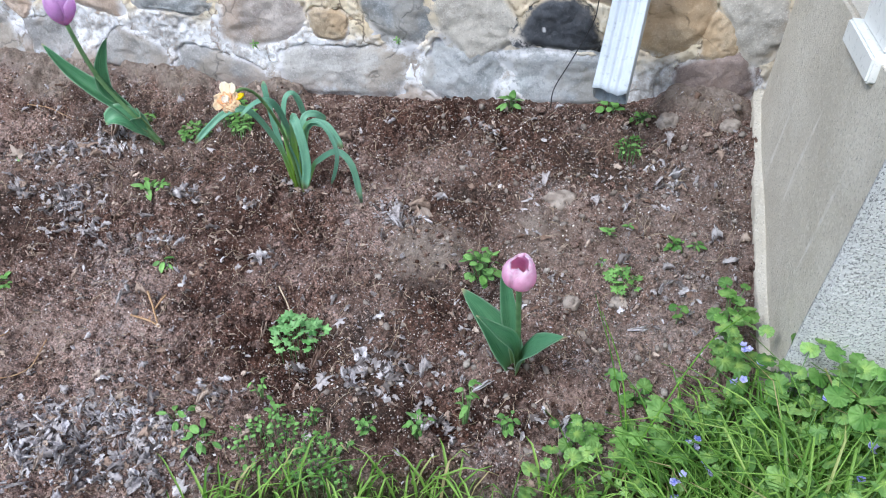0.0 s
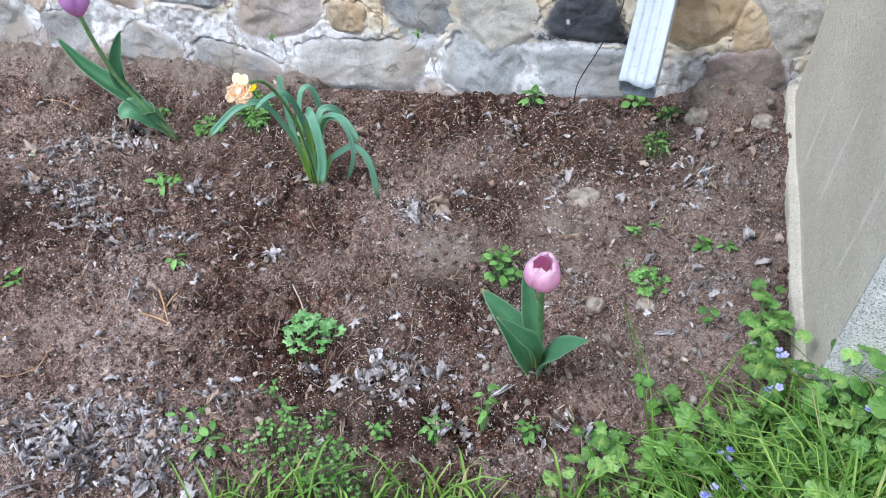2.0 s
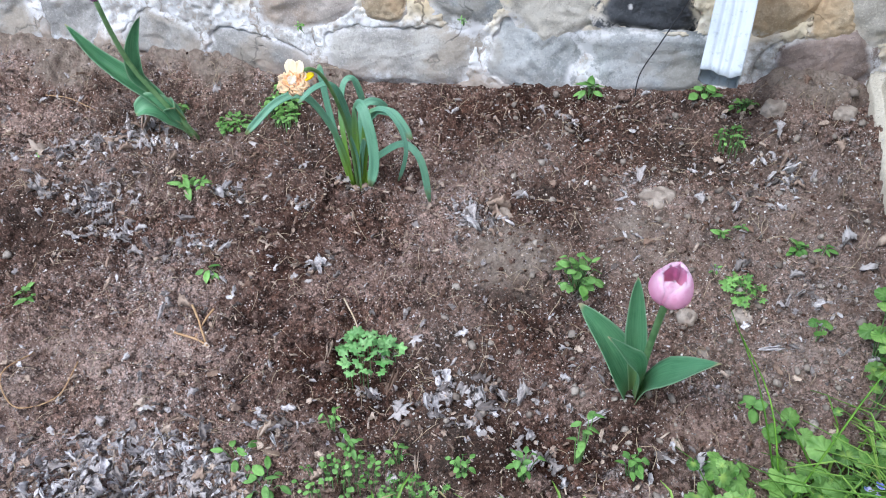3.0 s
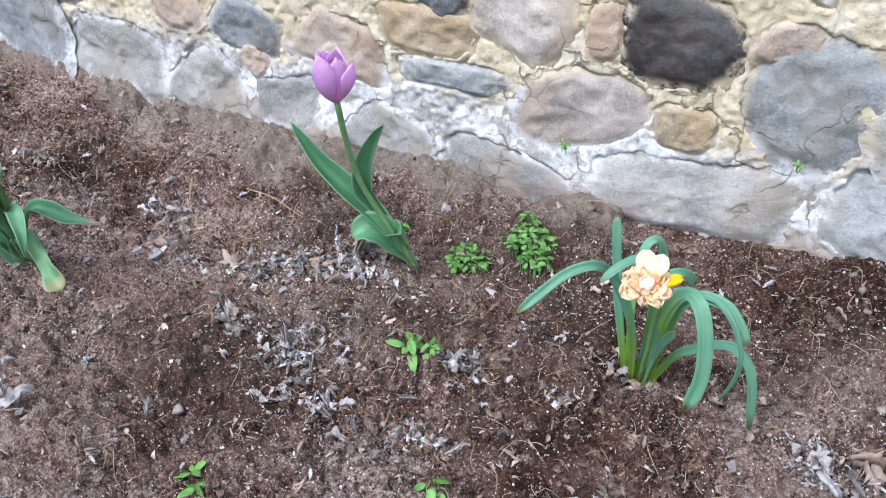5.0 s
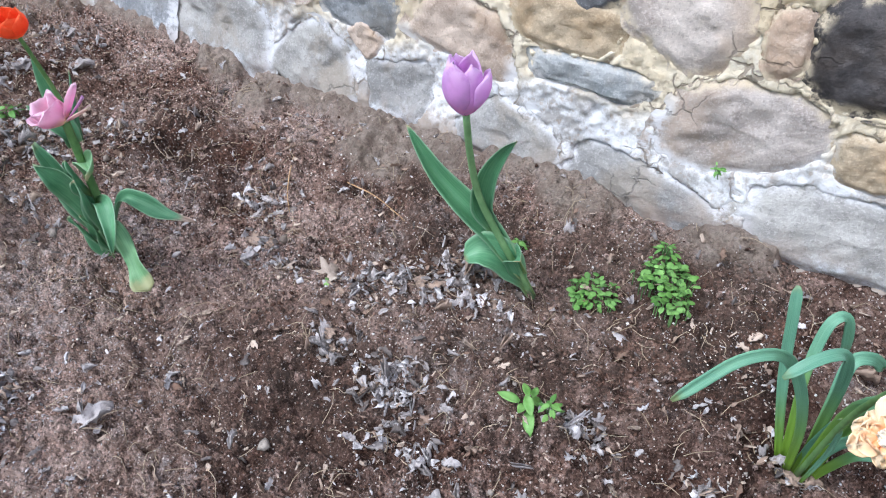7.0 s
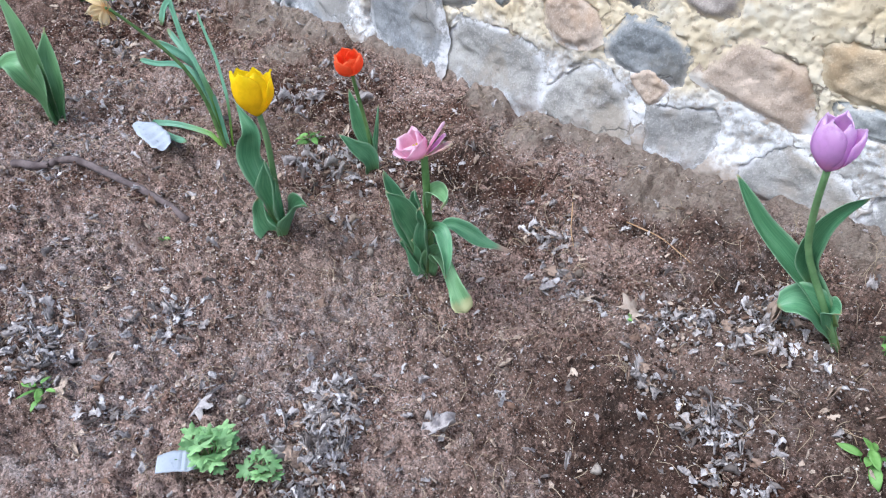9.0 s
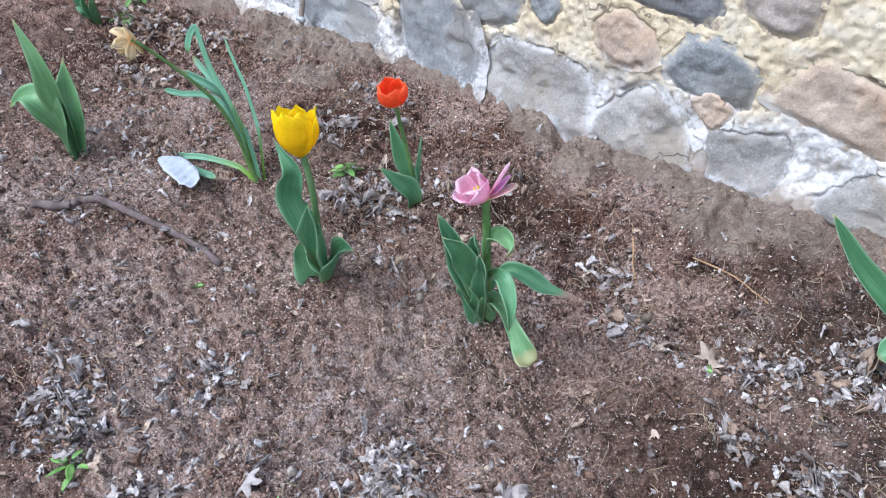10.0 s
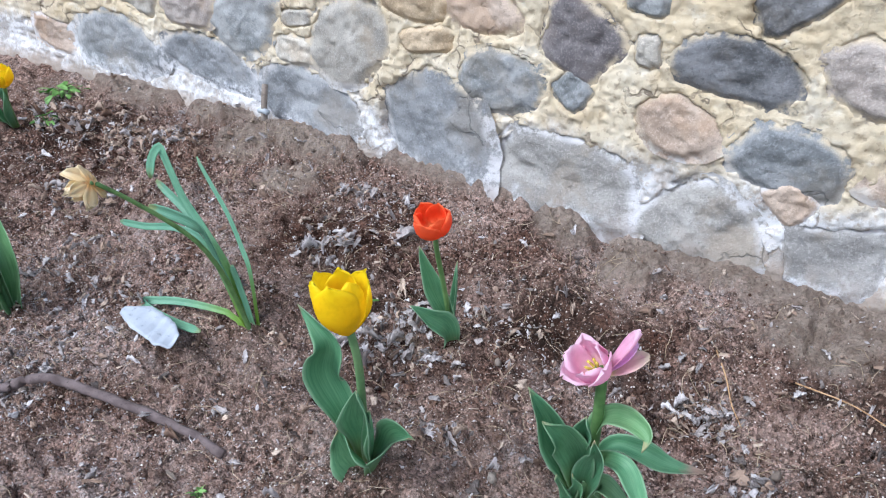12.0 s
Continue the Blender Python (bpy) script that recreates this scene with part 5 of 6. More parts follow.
weed(-.539, .912, .052, .034, 44, "clump", .025, "dense round clump of cut bright green leaves", "columbine_clump")
weed(-.977, 1.175, .024, .018, 7, "oval", .027, SPRIG)
weed(-.950, 1.183, .017, .018, 12, "oval", .013, SPRIG)
weed(-.859, 1.019, .022, .014, 6, "oval", .024, SPRIG)
weed(-1.126, .886, .016, .014, 7, "oval", .022, SPRIG)
weed(-1.000, 1.418, .042, .014, 85, "round", .0115, TUFT)
weed(-.917, 1.490, .046, .014, 105, "round", .0115, TUFT)
weed(-.890, 1.450, .032, .013, 50, "round", .0115, TUFT)
weed(-.935, 1.535, .020, .02, 16, "oval", .014, TUFT)
weed(-1.152, 1.466, .015, .018, 14, "oval", .012, TUFT)
weed(-1.150, .906, .014, .012, 5, "oval", .02, SPRIG)
weed(-2.135, 1.217, .024, .02, 11, "oval", .027, "pale green weed rosette between dead leaves")
weed(-2.073, .831, .010, .008, 8, "oval", .011, SPRIG)
weed(-1.877, .520, .022, .018, 7, "oval", .026, "pale yellow-green leaves lying on leaf litter")
weed(-1.355, 1.232, .006, .006, 4, "oval", .010, SPRIG)
weed(-3.46, 1.50, .06, .03, 26, "oval", .035, "weeds among dead leaves at the wall's foot")
weed(-3.30, 1.36, .03, .03, 10, "oval", .03, SPRIG)
weed(-1.625, .630, .038, .032, 22, "poppy", .036, "grey-green clump of deeply cut leaves", "poppy_clump")
weed(-1.560, .666, .022, .026, 10, "poppy", .029, "small grey-green clump of deeply cut leaves", "poppy_clump")
weed(-1.492, .588, .032, .028, 13, "poppy", .030, "grey-green clump of deeply cut leaves", "poppy_clump")
weed(.200, 1.005, .034, .10, 17, "ivy", .027, "sprig of ground ivy climbing from the soil", "ground_ivy", upright=True)
weed(.335, .79, .05, .22, 22, "ivy", .034, "tall sprig of ground ivy against the steps", "ground_ivy", upright=True)
weed(.27, .80, .06, .13, 26, "ivy", .036, "tall sprig of ground ivy against the steps", "ground_ivy", upright=True)
weed(.15, .79, .06, .07, 18, "ivy", .034, "sprig of ground ivy at the lawn's edge", "ground_ivy", upright=True)
weed(.085, .768, .05, .05, 18, "ivy", .032, "sprig of ground ivy at the lawn's edge", "ground_ivy", upright=True)
weed(.37, .865, .06, .20, 24, "ivy", .034, "tall sprig of ground ivy against the steps", "ground_ivy", upright=True)
weed(.305, .885, .045, .13, 18, "ivy", .032, "tall sprig of ground ivy against the steps", "ground_ivy", upright=True)
weed(.125, 1.031, .018, .03, 4, "ivy", .022, "two round ivy leaves on thin stalks in bare soil", "ground_ivy", upright=True)
weed(.070, .872, .026, .022, 8, "ivy", .030, "dark round ivy leaves at the lawn's edge", "ground_ivy", upright=True)
weed(.035, .905, .014, .012, 5, "round", .020, "yellowing round leaves at the lawn's edge")
weed(-.009, .790, .03, .025, 9, "ivy", .026, "round ivy leaves at the lawn's edge", "ground_ivy", upright=True)
weed(-.546, .776, .03, .04, 8, "oval", .022, SPRIG, upright=True)
weed(-.510, .752, .03, .03, 7, "oval", .026, SPRIG, upright=True)
weed(-.437, .745, .03, .03, 9, "oval", .019, SPRIG, upright=True)
weed(-.193, .790, .018, .10, 10, "oval", .02, "thin upright weed stalk at the lawn's edge", upright=True)
weed(-.264, .752, .035, .05, 14, "broad", .022, SPRIG, upright=True)
weed(-.125, .772, .03, .05, 12, "broad", .022, SPRIG, upright=True)
weed(-.345, .735, .035, .03, 12, "broad", .02, SPRIG, upright=True)
weed(-.495, .690, .07, .03, 110, "round", .009, TUFT)
weed(-.40, .665, .06, .03, 90, "lobed", .011, TUFT)
weed(-.66, .70, .03, .012, 6, "oval", .02, SPRIG)
weed(-.60, .665, .03, .02, 9, "oval", .024, SPRIG)

sprout = weed(-0.910, 1.606, .010, .006, 9, "oval", .009, "tiny weed rooted in a wall joint", group="")
sprout.location.z = 0.162
sprout.rotation_euler.x = .7
sprout = weed(-0.543, 1.606, .008, .006, 7, "oval", .008, "tiny weed rooted in a wall joint", group="")
sprout.location.z = 0.208
sprout.rotation_euler.x = .7


# ---- lawn edge: grass, ground ivy and its blue flowers ----
def grass():
    rs = np.random.RandomState(71)
    pieces = []
    for k in range(16000):
        x, y = rs.uniform(-.85, .6), rs.uniform(.30, 1.0)
        e = float(lawn_edge(np.float64(x)))
        over = y - e + .05
        if over > 0 and rs.rand() < over * 22:
            continue
        dense = max(.22, min(1, (x - .10 + (.75 - y) * .8) / .12)) * (1 if y > .6 else 1.6)
        if rs.rand() > dense or (x > .245 and y > .86):
            continue
        lush = max(0, min(1, (x - .05) / .2))
        tall = rs.uniform(.025, .08) + .17 * lush * rs.uniform(.1, 1) * max(.25, min(1, (.92 - y) / .25))
        lean = rs.uniform(.3, 1.3) * tall
        q = rs.normal(.5, 1.5)
        dx, dy = lean * math.cos(q), lean * math.sin(q) * .7 + .01
        z = ground_at(x, y, -.006)
        w = rs.uniform(.001, .0027)
        C = [(x, y, z), (x + dx * .3, y + dy * .3, z + tall * .6), (x + dx * .75, y + dy * .75, z + tall * .95), (x + dx * 1.15, y + dy * 1.15, z + tall * rs.uniform(.7, 1.0))]
        sx, sy = -math.sin(q) * w, math.cos(q) * w
        V, F = [], []
        for i, c in enumerate(C):
            f = (1, .95, .7, .12)[i]
            V += [(c[0] - sx * f, c[1] - sy * f, c[2] + .0008), (c[0], c[1], c[2] - .0006), (c[0] + sx * f, c[1] + sy * f, c[2] + .0008)]
        for i in range(3):
            a = 3 * i
            F += [(a, a + 1, a + 4, a + 3), (a + 1, a + 2, a + 5, a + 4)]
        pieces.append((np.array(V), F))
    n = Nodes("grass_blades", .45, .35)
    c = n.mix(n.island(), (.075, .20, .02), (.34, .55, .12))
    c = n.mix(n.step(n.island(), .93, .97), c, (.45, .40, .2))
    tagged(new("grass", merged("grass", pieces, n.thin(c, .35))), "long fresh green grass at the edge of the bed", "grass", kind="stuff")


grass()


def ivy_patch():
    rs = np.random.RandomState(72)
    pieces, stalks = [], []
    tv, tf = round_leaf()
    for k in range(860):
        x, y = rs.uniform(-.08, .52), rs.uniform(.55, 1.0)
        e = float(lawn_edge(np.float64(x)))
        if y > e + .05 or (x > .24 and y > .915) or (x < .12 and rs.rand() < .6) or (x < .17 and y > .78 and rs.rand() < .85):
            continue
        z = ground_at(x, y)
        up = rs.uniform(.02, .065) + .16 * max(0, min(1, (x - .05) / .3)) * rs.uniform(0, 1)
        s = rs.uniform(.013, .032) * (1 + .25 * max(0, min(1, (x - .1) / .2)))
        pieces.append((turned(tv, x, y, z + up, s, rs.normal(.25, .35), rs.normal(0, .35), rs.uniform(0, 6.28)), tf))
        if k % 3 == 0:
            v, f, a = tube([(x + rs.uniform(-.02, .02), y + rs.uniform(-.02, .02), z - .005), (x, y, z + up * .6), (x, y, z + up)], .0009, .0007, 4, 4)
            stalks.append((v, f))
    n = Nodes("ivy_leaves", .5, .35)
    c = n.mix(n.island(), (.038, .12, .018), (.31, .52, .16))
    c = n.mix(n.step(n.attr("along"), .08, .7, .55, 0), c, (.40, .56, .13))
    c = n.mix(n.math("MULTIPLY", n.step(n.noise(130, 4, .7), .5, .65), .45), c, (.06, .17, .035))
    me = merged("ground_ivy_patch", pieces, n.thin(c, .2))
    radial = np.tile(np.concatenate([[0], np.repeat((.5, 1.0), 45)]), len(pieces))
    me.attributes.new("along", "FLOAT", "POINT").data.foreach_set("value", radial.astype(np.float32))
    ob = tagged(new("ground_ivy_patch", me), "mat of scalloped ground ivy leaves by the steps", "ground ivy", kind="stuff")
    part("stalk", merged("stalk", stalks, M_STEM), ob)
    blue = petal_material("blue_petal", (.24, .30, .86), (.42, .48, .95), (.7, .7, .95))
    P = np.stack([np.array([(u * .006, v * .0028 * math.sin(.4 + 2.4 * u), .002 * u) for v in (-1, 0, 1)]) * 1.1 for u in np.linspace(0, 1, 5)])
    tv, tf, ta = sheet(P, .0006)
    flower = merged("flower", [(turned(tv, 0, 0, 0, 1, 0, -.3, k * 2 * math.pi / 5), tf) for k in range(5)], blue)
    for x, y, up in ((.215, .90, .10), (.235, .875, .085), (.2, .845, .09), (.31, .80, .13), (.165, .72, .05), (.125, .70, .05), (.23, .70, .06), (.36, .74, .11), (.14, .755, .06), (.335, .70, .1), (.27, .66, .07), (.12, .685, .04)):
        for j in range(3):
            fl = part("flower", flower, ob, "tiny blue violet flower")
            fl.location = (x + rs.uniform(-.008, .008), y + rs.uniform(-.008, .008), ground_at(x, y) + up + .03 + rs.uniform(-.01, .012))
            fl.rotation_euler = (rs.uniform(-.2, .9), rs.uniform(-.5, .5), rs.uniform(0, 6))


ivy_patch()
# single long grass stalks leaning over the soil
for a, b, c in (((.055, .80, -.06), (.02, .865, .03), (-.02, .965, .075)), ((.06, .79, -.06), (.035, .86, .02), (-.005, .955, .05)), ((.06, .75, -.06), (.14, .85, .1), (.22, .96, .10))):
    v, f, al = tube([a, b, c], .0016, .0007, 9, 5)
    tagged(new("grass_stalk", mesh_of("grass_stalk", v, f, M_GRASS, al)), "single long grass stalk leaning over the soil", "grass", "grass stalks")


# ---- dead leaves, twigs, crumbs and stones on the soil ----
def curled(seed, curl=1.0, nu=9, nv=6, lobes=0.0):
    """A dry shrivelled leaf, one unit long: torn edge, rolled sides, crumpled blade."""
    rs = np.random.RandomState(seed)
    k = rs.uniform(.5, 1.5, 3) * curl
    ph = rs.uniform(0, 6.28, 4)
    left, right = rs.uniform(.55, 1.25, nu), rs.uniform(.55, 1.25, nu)
    bend = rs.uniform(-.25, .25)
    P = np.zeros((nu, nv, 3))
    for i, u in enumerate(np.linspace(0, 1, nu)):
        w = (.28 + .08 * (seed % 4)) * math.sin(math.pi * (.06 + .88 * u)) ** .6 * (1 - lobes * (.5 + .5 * math.cos(6 * math.pi * u)))
        for j, v in enumerate(np.linspace(-1, 1, nv)):
            a = v * k[0] * 1.2
            side = w * (left[i] if v < 0 else right[i])
            z = side * (1 - math.cos(a)) * .9 + .16 * k[1] * math.sin(3 * u + ph[1]) + .07 * math.sin(8 * v + 6 * u + ph[2]) + .05 * math.sin(13 * u - 5 * v + ph[3]) + rs.uniform(-.05, .05)
            P[i, j] = (u - .5 + .09 * v * rs.uniform(-1, 1), side * math.sin(a) / max(k[0] * 1.2, .1) + bend * (u - .5) ** 2 * 2, z)
    return P


def maple(seed):
    v, f = lobed_leaf(.5, 5, .2, 33, 3, seed)
    v = v.copy()
    rs = np.random.RandomState(seed)
    v[:, 2] += .18 * np.sin(4 * v[:, 0] + rs.uniform(0, 6)) + .15 * np.sin(5 * v[:, 1] + rs.uniform(0, 6)) + .4 * v[:, 1] ** 2
    return v, f


CURLS = [sheet(curled(s, c, lobes=b), .018)[:2] for s, c, b in ((1, .6, .6), (2, .9, .1), (3, 1.1, .45), (4, .8, .3), (5, .5, .65), (6, 1.5, .3), (7, .8, .55), (8, 1.2, .2))]
SCRAPS = [sheet(curled(s, c, 5, 4, b), .03)[:2] for s, c, b in ((11, .4, .4), (12, .8, .0), (13, .6, .5), (14, 1.1, .1), (15, .3, .3), (16, .7, .2))]
PATCHES = []


def drift(x, y, half_x, half_y, leaves, size):
    """Where leaves have gathered."""
    PATCHES.append((x, y, half_x, half_y, leaves, size))


drift(-1.275, 1.30, .05, .03, 34, .024)
drift(-1.20, 1.345, .05, .05, 34, .022)
drift(-1.14, 1.31, .04, .015, 26, .022)
drift(-.775, .68, .07, .05, 90, .021)
drift(-.86, .63, .10, .07, 130, .022)
drift(-.68, .655, .07, .06, 80, .021)
drift(-.78, .585, .16, .05, 130, .023)
drift(-.408, .885, .025, .05, 22, .028)
drift(-.44, 1.22, .04, .03, 60, .016)
drift(-.39, 1.223, .02, .02, 10, .03)
drift(-.896, 1.078, .03, .012, 12, .028)
drift(-.666, 1.068, .022, .02, 12, .02)
drift(-.515, .862, .02, .012, 9, .026)
drift(-.30, 1.50, .03, .02, 12, .02)
drift(.101, 1.373, .03, .025, 16, .026)
drift(-.17, 1.352, .03, .02, 14, .02)
drift(-1.315, 1.25, .04, .03, 16, .02)
drift(-1.12, 1.10, .04, .07, 34, .018)
drift(-.900, 1.205, .03, .012, 12, .03)
drift(-.63, .765, .03, .02, 10, .028)
drift(-.34, .87, .03, .04, 14, .028)
drift(-1.596, 1.336, .045, .035, 46, .02)
drift(-1.163, 1.13, .03, .03, 18, .024)
drift(-.93, 1.19, .03, .012, 12, .03)
drift(-1.267, 1.137, .03, .03, 16, .02)
drift(-1.054, 1.067, .03, .02, 14, .024)
drift(-1.18, 1.39, .06, .05, 26, .026)
drift(-.672, 1.272, .022, .014, 14, .022)
drift(-.758, 1.20, .02, .012, 8, .022)
drift(-1.985, .575, .09, .05, 100, .021)
drift(-1.94, .535, .06, .04, 40, .026)
drift(-1.88, .715, .05, .04, 34, .024)
drift(-1.592, .822, .045, .030, 70, .021)
drift(-1.565, .775, .045, .035, 90, .021)
drift(-1.535, .735, .040, .030, 60, .020)
drift(-1.505, .690, .030, .025, 34, .022)
drift(-1.473, 1.237, .05, .02, 30, .018)
drift(-1.164, 1.135, .03, .03, 16, .026)
drift(-1.28, 1.14, .02, .02, 10, .024)
drift(-1.867, 1.066, .03, .02, 12, .026)
drift(-2.06, 1.155, .05, .03, 26, .026)
drift(-2.05, 1.22, .05, .06, 34, .026)
drift(-1.97, 1.19, .04, .02, 14, .024)
drift(-2.28, 1.309, .05, .05, 30, .026)
drift(-2.89, 1.18, .08, .05, 60, .03)
drift(-3.30, 1.40, .16, .09, 120, .032)
drift(-3.03, 1.42, .12, .05, 90, .028)
drift(-2.90, 1.47, .08, .04, 50, .026)
drift(-2.36, 1.49, .06, .03, 30, .022)
drift(-1.77, .57, .06, .04, 24, .024)
drift(-.02, .815, .03, .02, 12, .026)
drift(-.25, .79, .05, .03, 14, .026)
drift(-2.42, .80, .12, .08, 40, .02)
drift(-2.6, 1.0, .15, .1, 40, .02)
drift(-.26, .87, .10, .06, 22, .022)
drift(.05, 1.42, .10, .08, 26, .02)
drift(.14, 1.10, .06, .1, 18, .02)
drift(-1.95, 1.32, .1, .04, 24, .02)


def litter(name, material, label, seed, share, far, loose):
    """Drifts of dry leaves, and single ones between them."""
    rs = np.random.RandomState(seed)
    X, Y, S = [], [], []
    for x0, y0, ax, ay, count, size in PATCHES:
        n = int(count * 3.6 * (far if x0 < -2.7 else share))
        w = .42 + .42 * rs.rand(n) ** 3 * 2.4
        X.append(rs.normal(x0, ax * w, n)), Y.append(rs.normal(y0, ay * w, n)), S.append(size * (.22 + .95 * rs.rand(n) ** 2.6))
    X.append(rs.uniform(-3.3, .24, loose)), Y.append(rs.uniform(.5, 1.58, loose)), S.append(.005 + .017 * rs.rand(loose) ** 2.5)
    X, Y, S = np.concatenate(X), np.clip(np.concatenate(Y), .4, 1.6), np.concatenate(S)
    ok = Y > lawn_edge(X) - .03
    X, Y, S = X[ok], Y[ok], S[ok]
    Z = soil(X, Y) + .001 + .005 * rs.rand(len(X))
    for big, templates in ((True, CURLS), (False, SCRAPS)):
        k = (S > .017) == big
        me = strewn(name, templates, X[k], Y[k], Z[k], S[k], .6, material, rs, (.8, 1.7), smooth=False)
        if big:
            tagged(new(name, me), label, "leaf litter", kind="stuff")
        else:
            tagged(new(name + "_scraps", me), label, "leaf litter", kind="stuff")


litter("leaf_litter", M_LITTER, "pale grey shrivelled leaf litter in drifts on the soil", 81, .85, .3, 2400)
litter("brown_leaf_litter", M_BROWNLEAF, "brown dry leaf scraps strewn over the soil", 88, .16, .5, 3000)


def scatter(name, template, count, lo, hi, material, label, category, seed, keep, flat=(.5, .9), sink=.3, power=2.2):
    rs = np.random.RandomState(seed)
    X, Y = rs.uniform(-3.3, .25, count), rs.uniform(.46, 1.6, count)
    ok = rs.rand(count) < keep(X, Y)
    X, Y = X[ok], Y[ok]
    S = lo * (hi / lo) ** (rs.rand(len(X)) ** power)
    me = strewn(name, template, X, Y, soil(X, Y) + S * sink, S, .45, material, rs, flat, smooth=False)
    tagged(new(name, me), label, category, kind="stuff")


def lump(seed, sides=6):
    """A small irregular grain."""
    rs = np.random.RandomState(seed)
    bm = bmesh.new()
    bmesh.ops.create_icosphere(bm, subdivisions=1, radius=.5)
    for v in bm.verts:
        v.co *= rs.uniform(.5, 1.25)
    out = np.array([v.co[:] for v in bm.verts]), [tuple(v.index for v in f.verts) for f in bm.faces]
    bm.free()
    return out


def shard(seed):
    rs = np.random.RandomState(seed)
    a = rs.uniform(.25, .5)
    V = np.array([(-.5, -a * .4, 0), (.5, -a * .2, .05), (.45, a * .3, 0), (-.45, a * .45, .04), (-.5, -a * .4, -.06), (.5, -a * .2, -.02), (.45, a * .3, -.06), (-.45, a * .45, -.03)])
    return V, [(0, 1, 2, 3), (7, 6, 5, 4), (0, 4, 5, 1), (1, 5, 6, 2), (2, 6, 7, 3), (3, 7, 4, 0)]


LUMPS, SHARDS = [lump(s) for s in range(8)], [shard(s) for s in range(6)]


def bare(x, y):
    return np.where(y > lawn_edge(x), 1.0, .15)


def crumbly(x, y):
    return bare(x, y) * (1 - .95 * dusty(x, y)) * np.clip(.6 + .9 * vnoise(x, y, 6, 91), .15, 1)


def drifted(x, y):
    return bare(x, y) * np.clip(1.6 * vnoise(x, y, 4, 92) + 1.0 * vnoise(x, y, 13, 93) - .05 - .5 * soil_tone(x, y), .12, 1)


def damp_crumbs(x, y):
    return crumbly(x, y) * np.clip(.55 + .6 * soil_tone(x, y), .12, 1)


def dry_crumbs(x, y):
    return crumbly(x, y) * np.clip(.45 - .8 * soil_tone(x, y), .0, 1)


def stony(x, y):
    return bare(x, y) * np.where(x > -.45, 1.0, .03)


def perlite_beds(x, y):
    return crumbly(x, y) * np.clip(.65 + 1.2 * vnoise(x, y, 7, 94), .12, 1)


def clod(seed):
    """A broken lump of damp soil."""
    bm = bmesh.new()
    bmesh.ops.create_icosphere(bm, subdivisions=2, radius=.5)
    for v in bm.verts:
        v.co *= 1 + .8 * noise.noise(v.co * 2.6 + Vector((seed * 3.1, 0, 0))) + .7 * noise.noise(v.co * 6.3 + Vector((0, seed, 0)))
    out = np.array([v.co[:] for v in bm.verts]), [tuple(v.index for v in f.verts) for f in bm.faces]
    bm.free()
    return out


def cloddy(x, y):
    return bare(x, y) * (1 - .9 * dusty(x, y)) * np.clip(.25 + .7 * soil_tone(x, y) + .5 * vnoise(x, y, 9, 95), .04, 1)


OCTA = [(np.array([(.5, 0, 0), (-.5, 0, 0), (0, .5, 0), (0, -.5, 0), (0, 0, .45), (0, 0, -.45)]) * k, [(0, 2, 4), (2, 1, 4), (1, 3, 4), (3, 0, 4), (2, 0, 5), (1, 2, 5), (3, 1, 5), (0, 3, 5)]) for k in (1, .85)]
scatter("soil_crumbs", LUMPS, 30000, .0025, .010, M_CRUMB, "dark brown crumbs of damp soil", "soil", 82, damp_crumbs, power=2.6)
scatter("dry_crumbs", LUMPS, 24000, .0018, .008, M_DRYCRUMB, "paler brown crumbs of dry soil", "soil", 89, dry_crumbs, power=2.6)
scatter("soil_clods", [clod(k) for k in range(7)], 3600, .008, .026, M_SOIL, "broken dark lumps of damp soil", "soil", 96, cloddy, (.5, .8), .10, 2.8)
scatter("perlite", OCTA, 34000, .0020, .0064, M_PERLITE, "white grains of perlite in the potting soil", "perlite", 83, perlite_beds, (.8, 1), .2)
scatter("pale_grit", OCTA, 60000, .0016, .0052, M_LITTER, "pale dry grit and leaf crumbs strewn over the soil", "grit", 97, drifted, (.5, .9), .2)
scatter("wood_chips", SHARDS, 9000, .003, .016, M_BROWNLEAF, "brown bark and wood chips in the soil", "mulch", 84, bare, (.8, 1), .25)
scatter("pale_chips", SHARDS, 34000, .0022, .0085, M_LITTER, "pale grey plant scraps on the soil", "mulch", 85, drifted, (.8, 1), .25)
scatter("gravel", LUMPS, 4200, .005, .022, M_PEBBLE, "small grey brown stones by the steps", "gravel", 86, stony)


def straws():
    rs = np.random.RandomState(87)
    out = []
    for k in range(2100):
        x, y = rs.uniform(-3.0, .24), rs.uniform(.5, 1.58)
        if y < lawn_edge(np.float64(x)):
            continue
        q, s = rs.uniform(0, 6.28), rs.uniform(.012, .045)
        z = ground_at(x, y, .004)
        b = (x + s * math.cos(q), y + s * math.sin(q))
        m = (x + .5 * s * math.cos(q + .3), y + .5 * s * math.sin(q + .3))
        v, f, a = tube([(x, y, z), (*m, max(ground_at(*m, .006), z)), (*b, ground_at(*b, .004))], .00055, .0004, 5, 4)
        out.append((v, f))
    tagged(new("straw", merged("straw", out, M_STRAW)), "thin dry straw and rootlets on the soil", "straw", kind="stuff")


straws()


def stick(name, pts, r0, r1, material, label, category="twig", group="", n=26, up=.5):
    p = [(x, y, ground_at(x, y, r0 * up + lift)) for x, y, lift in pts]
    v, f, a = tube(p, r0, r1, n, 9)
    v = v + np.array([noise.noise_vector(Vector(q) * 45) for q in v]) * r0 * .35
    ob = thing(name, (0, 0, 0), label, category, group)
    part("branch", mesh_of("branch", v, f, material, a), ob)
    return ob


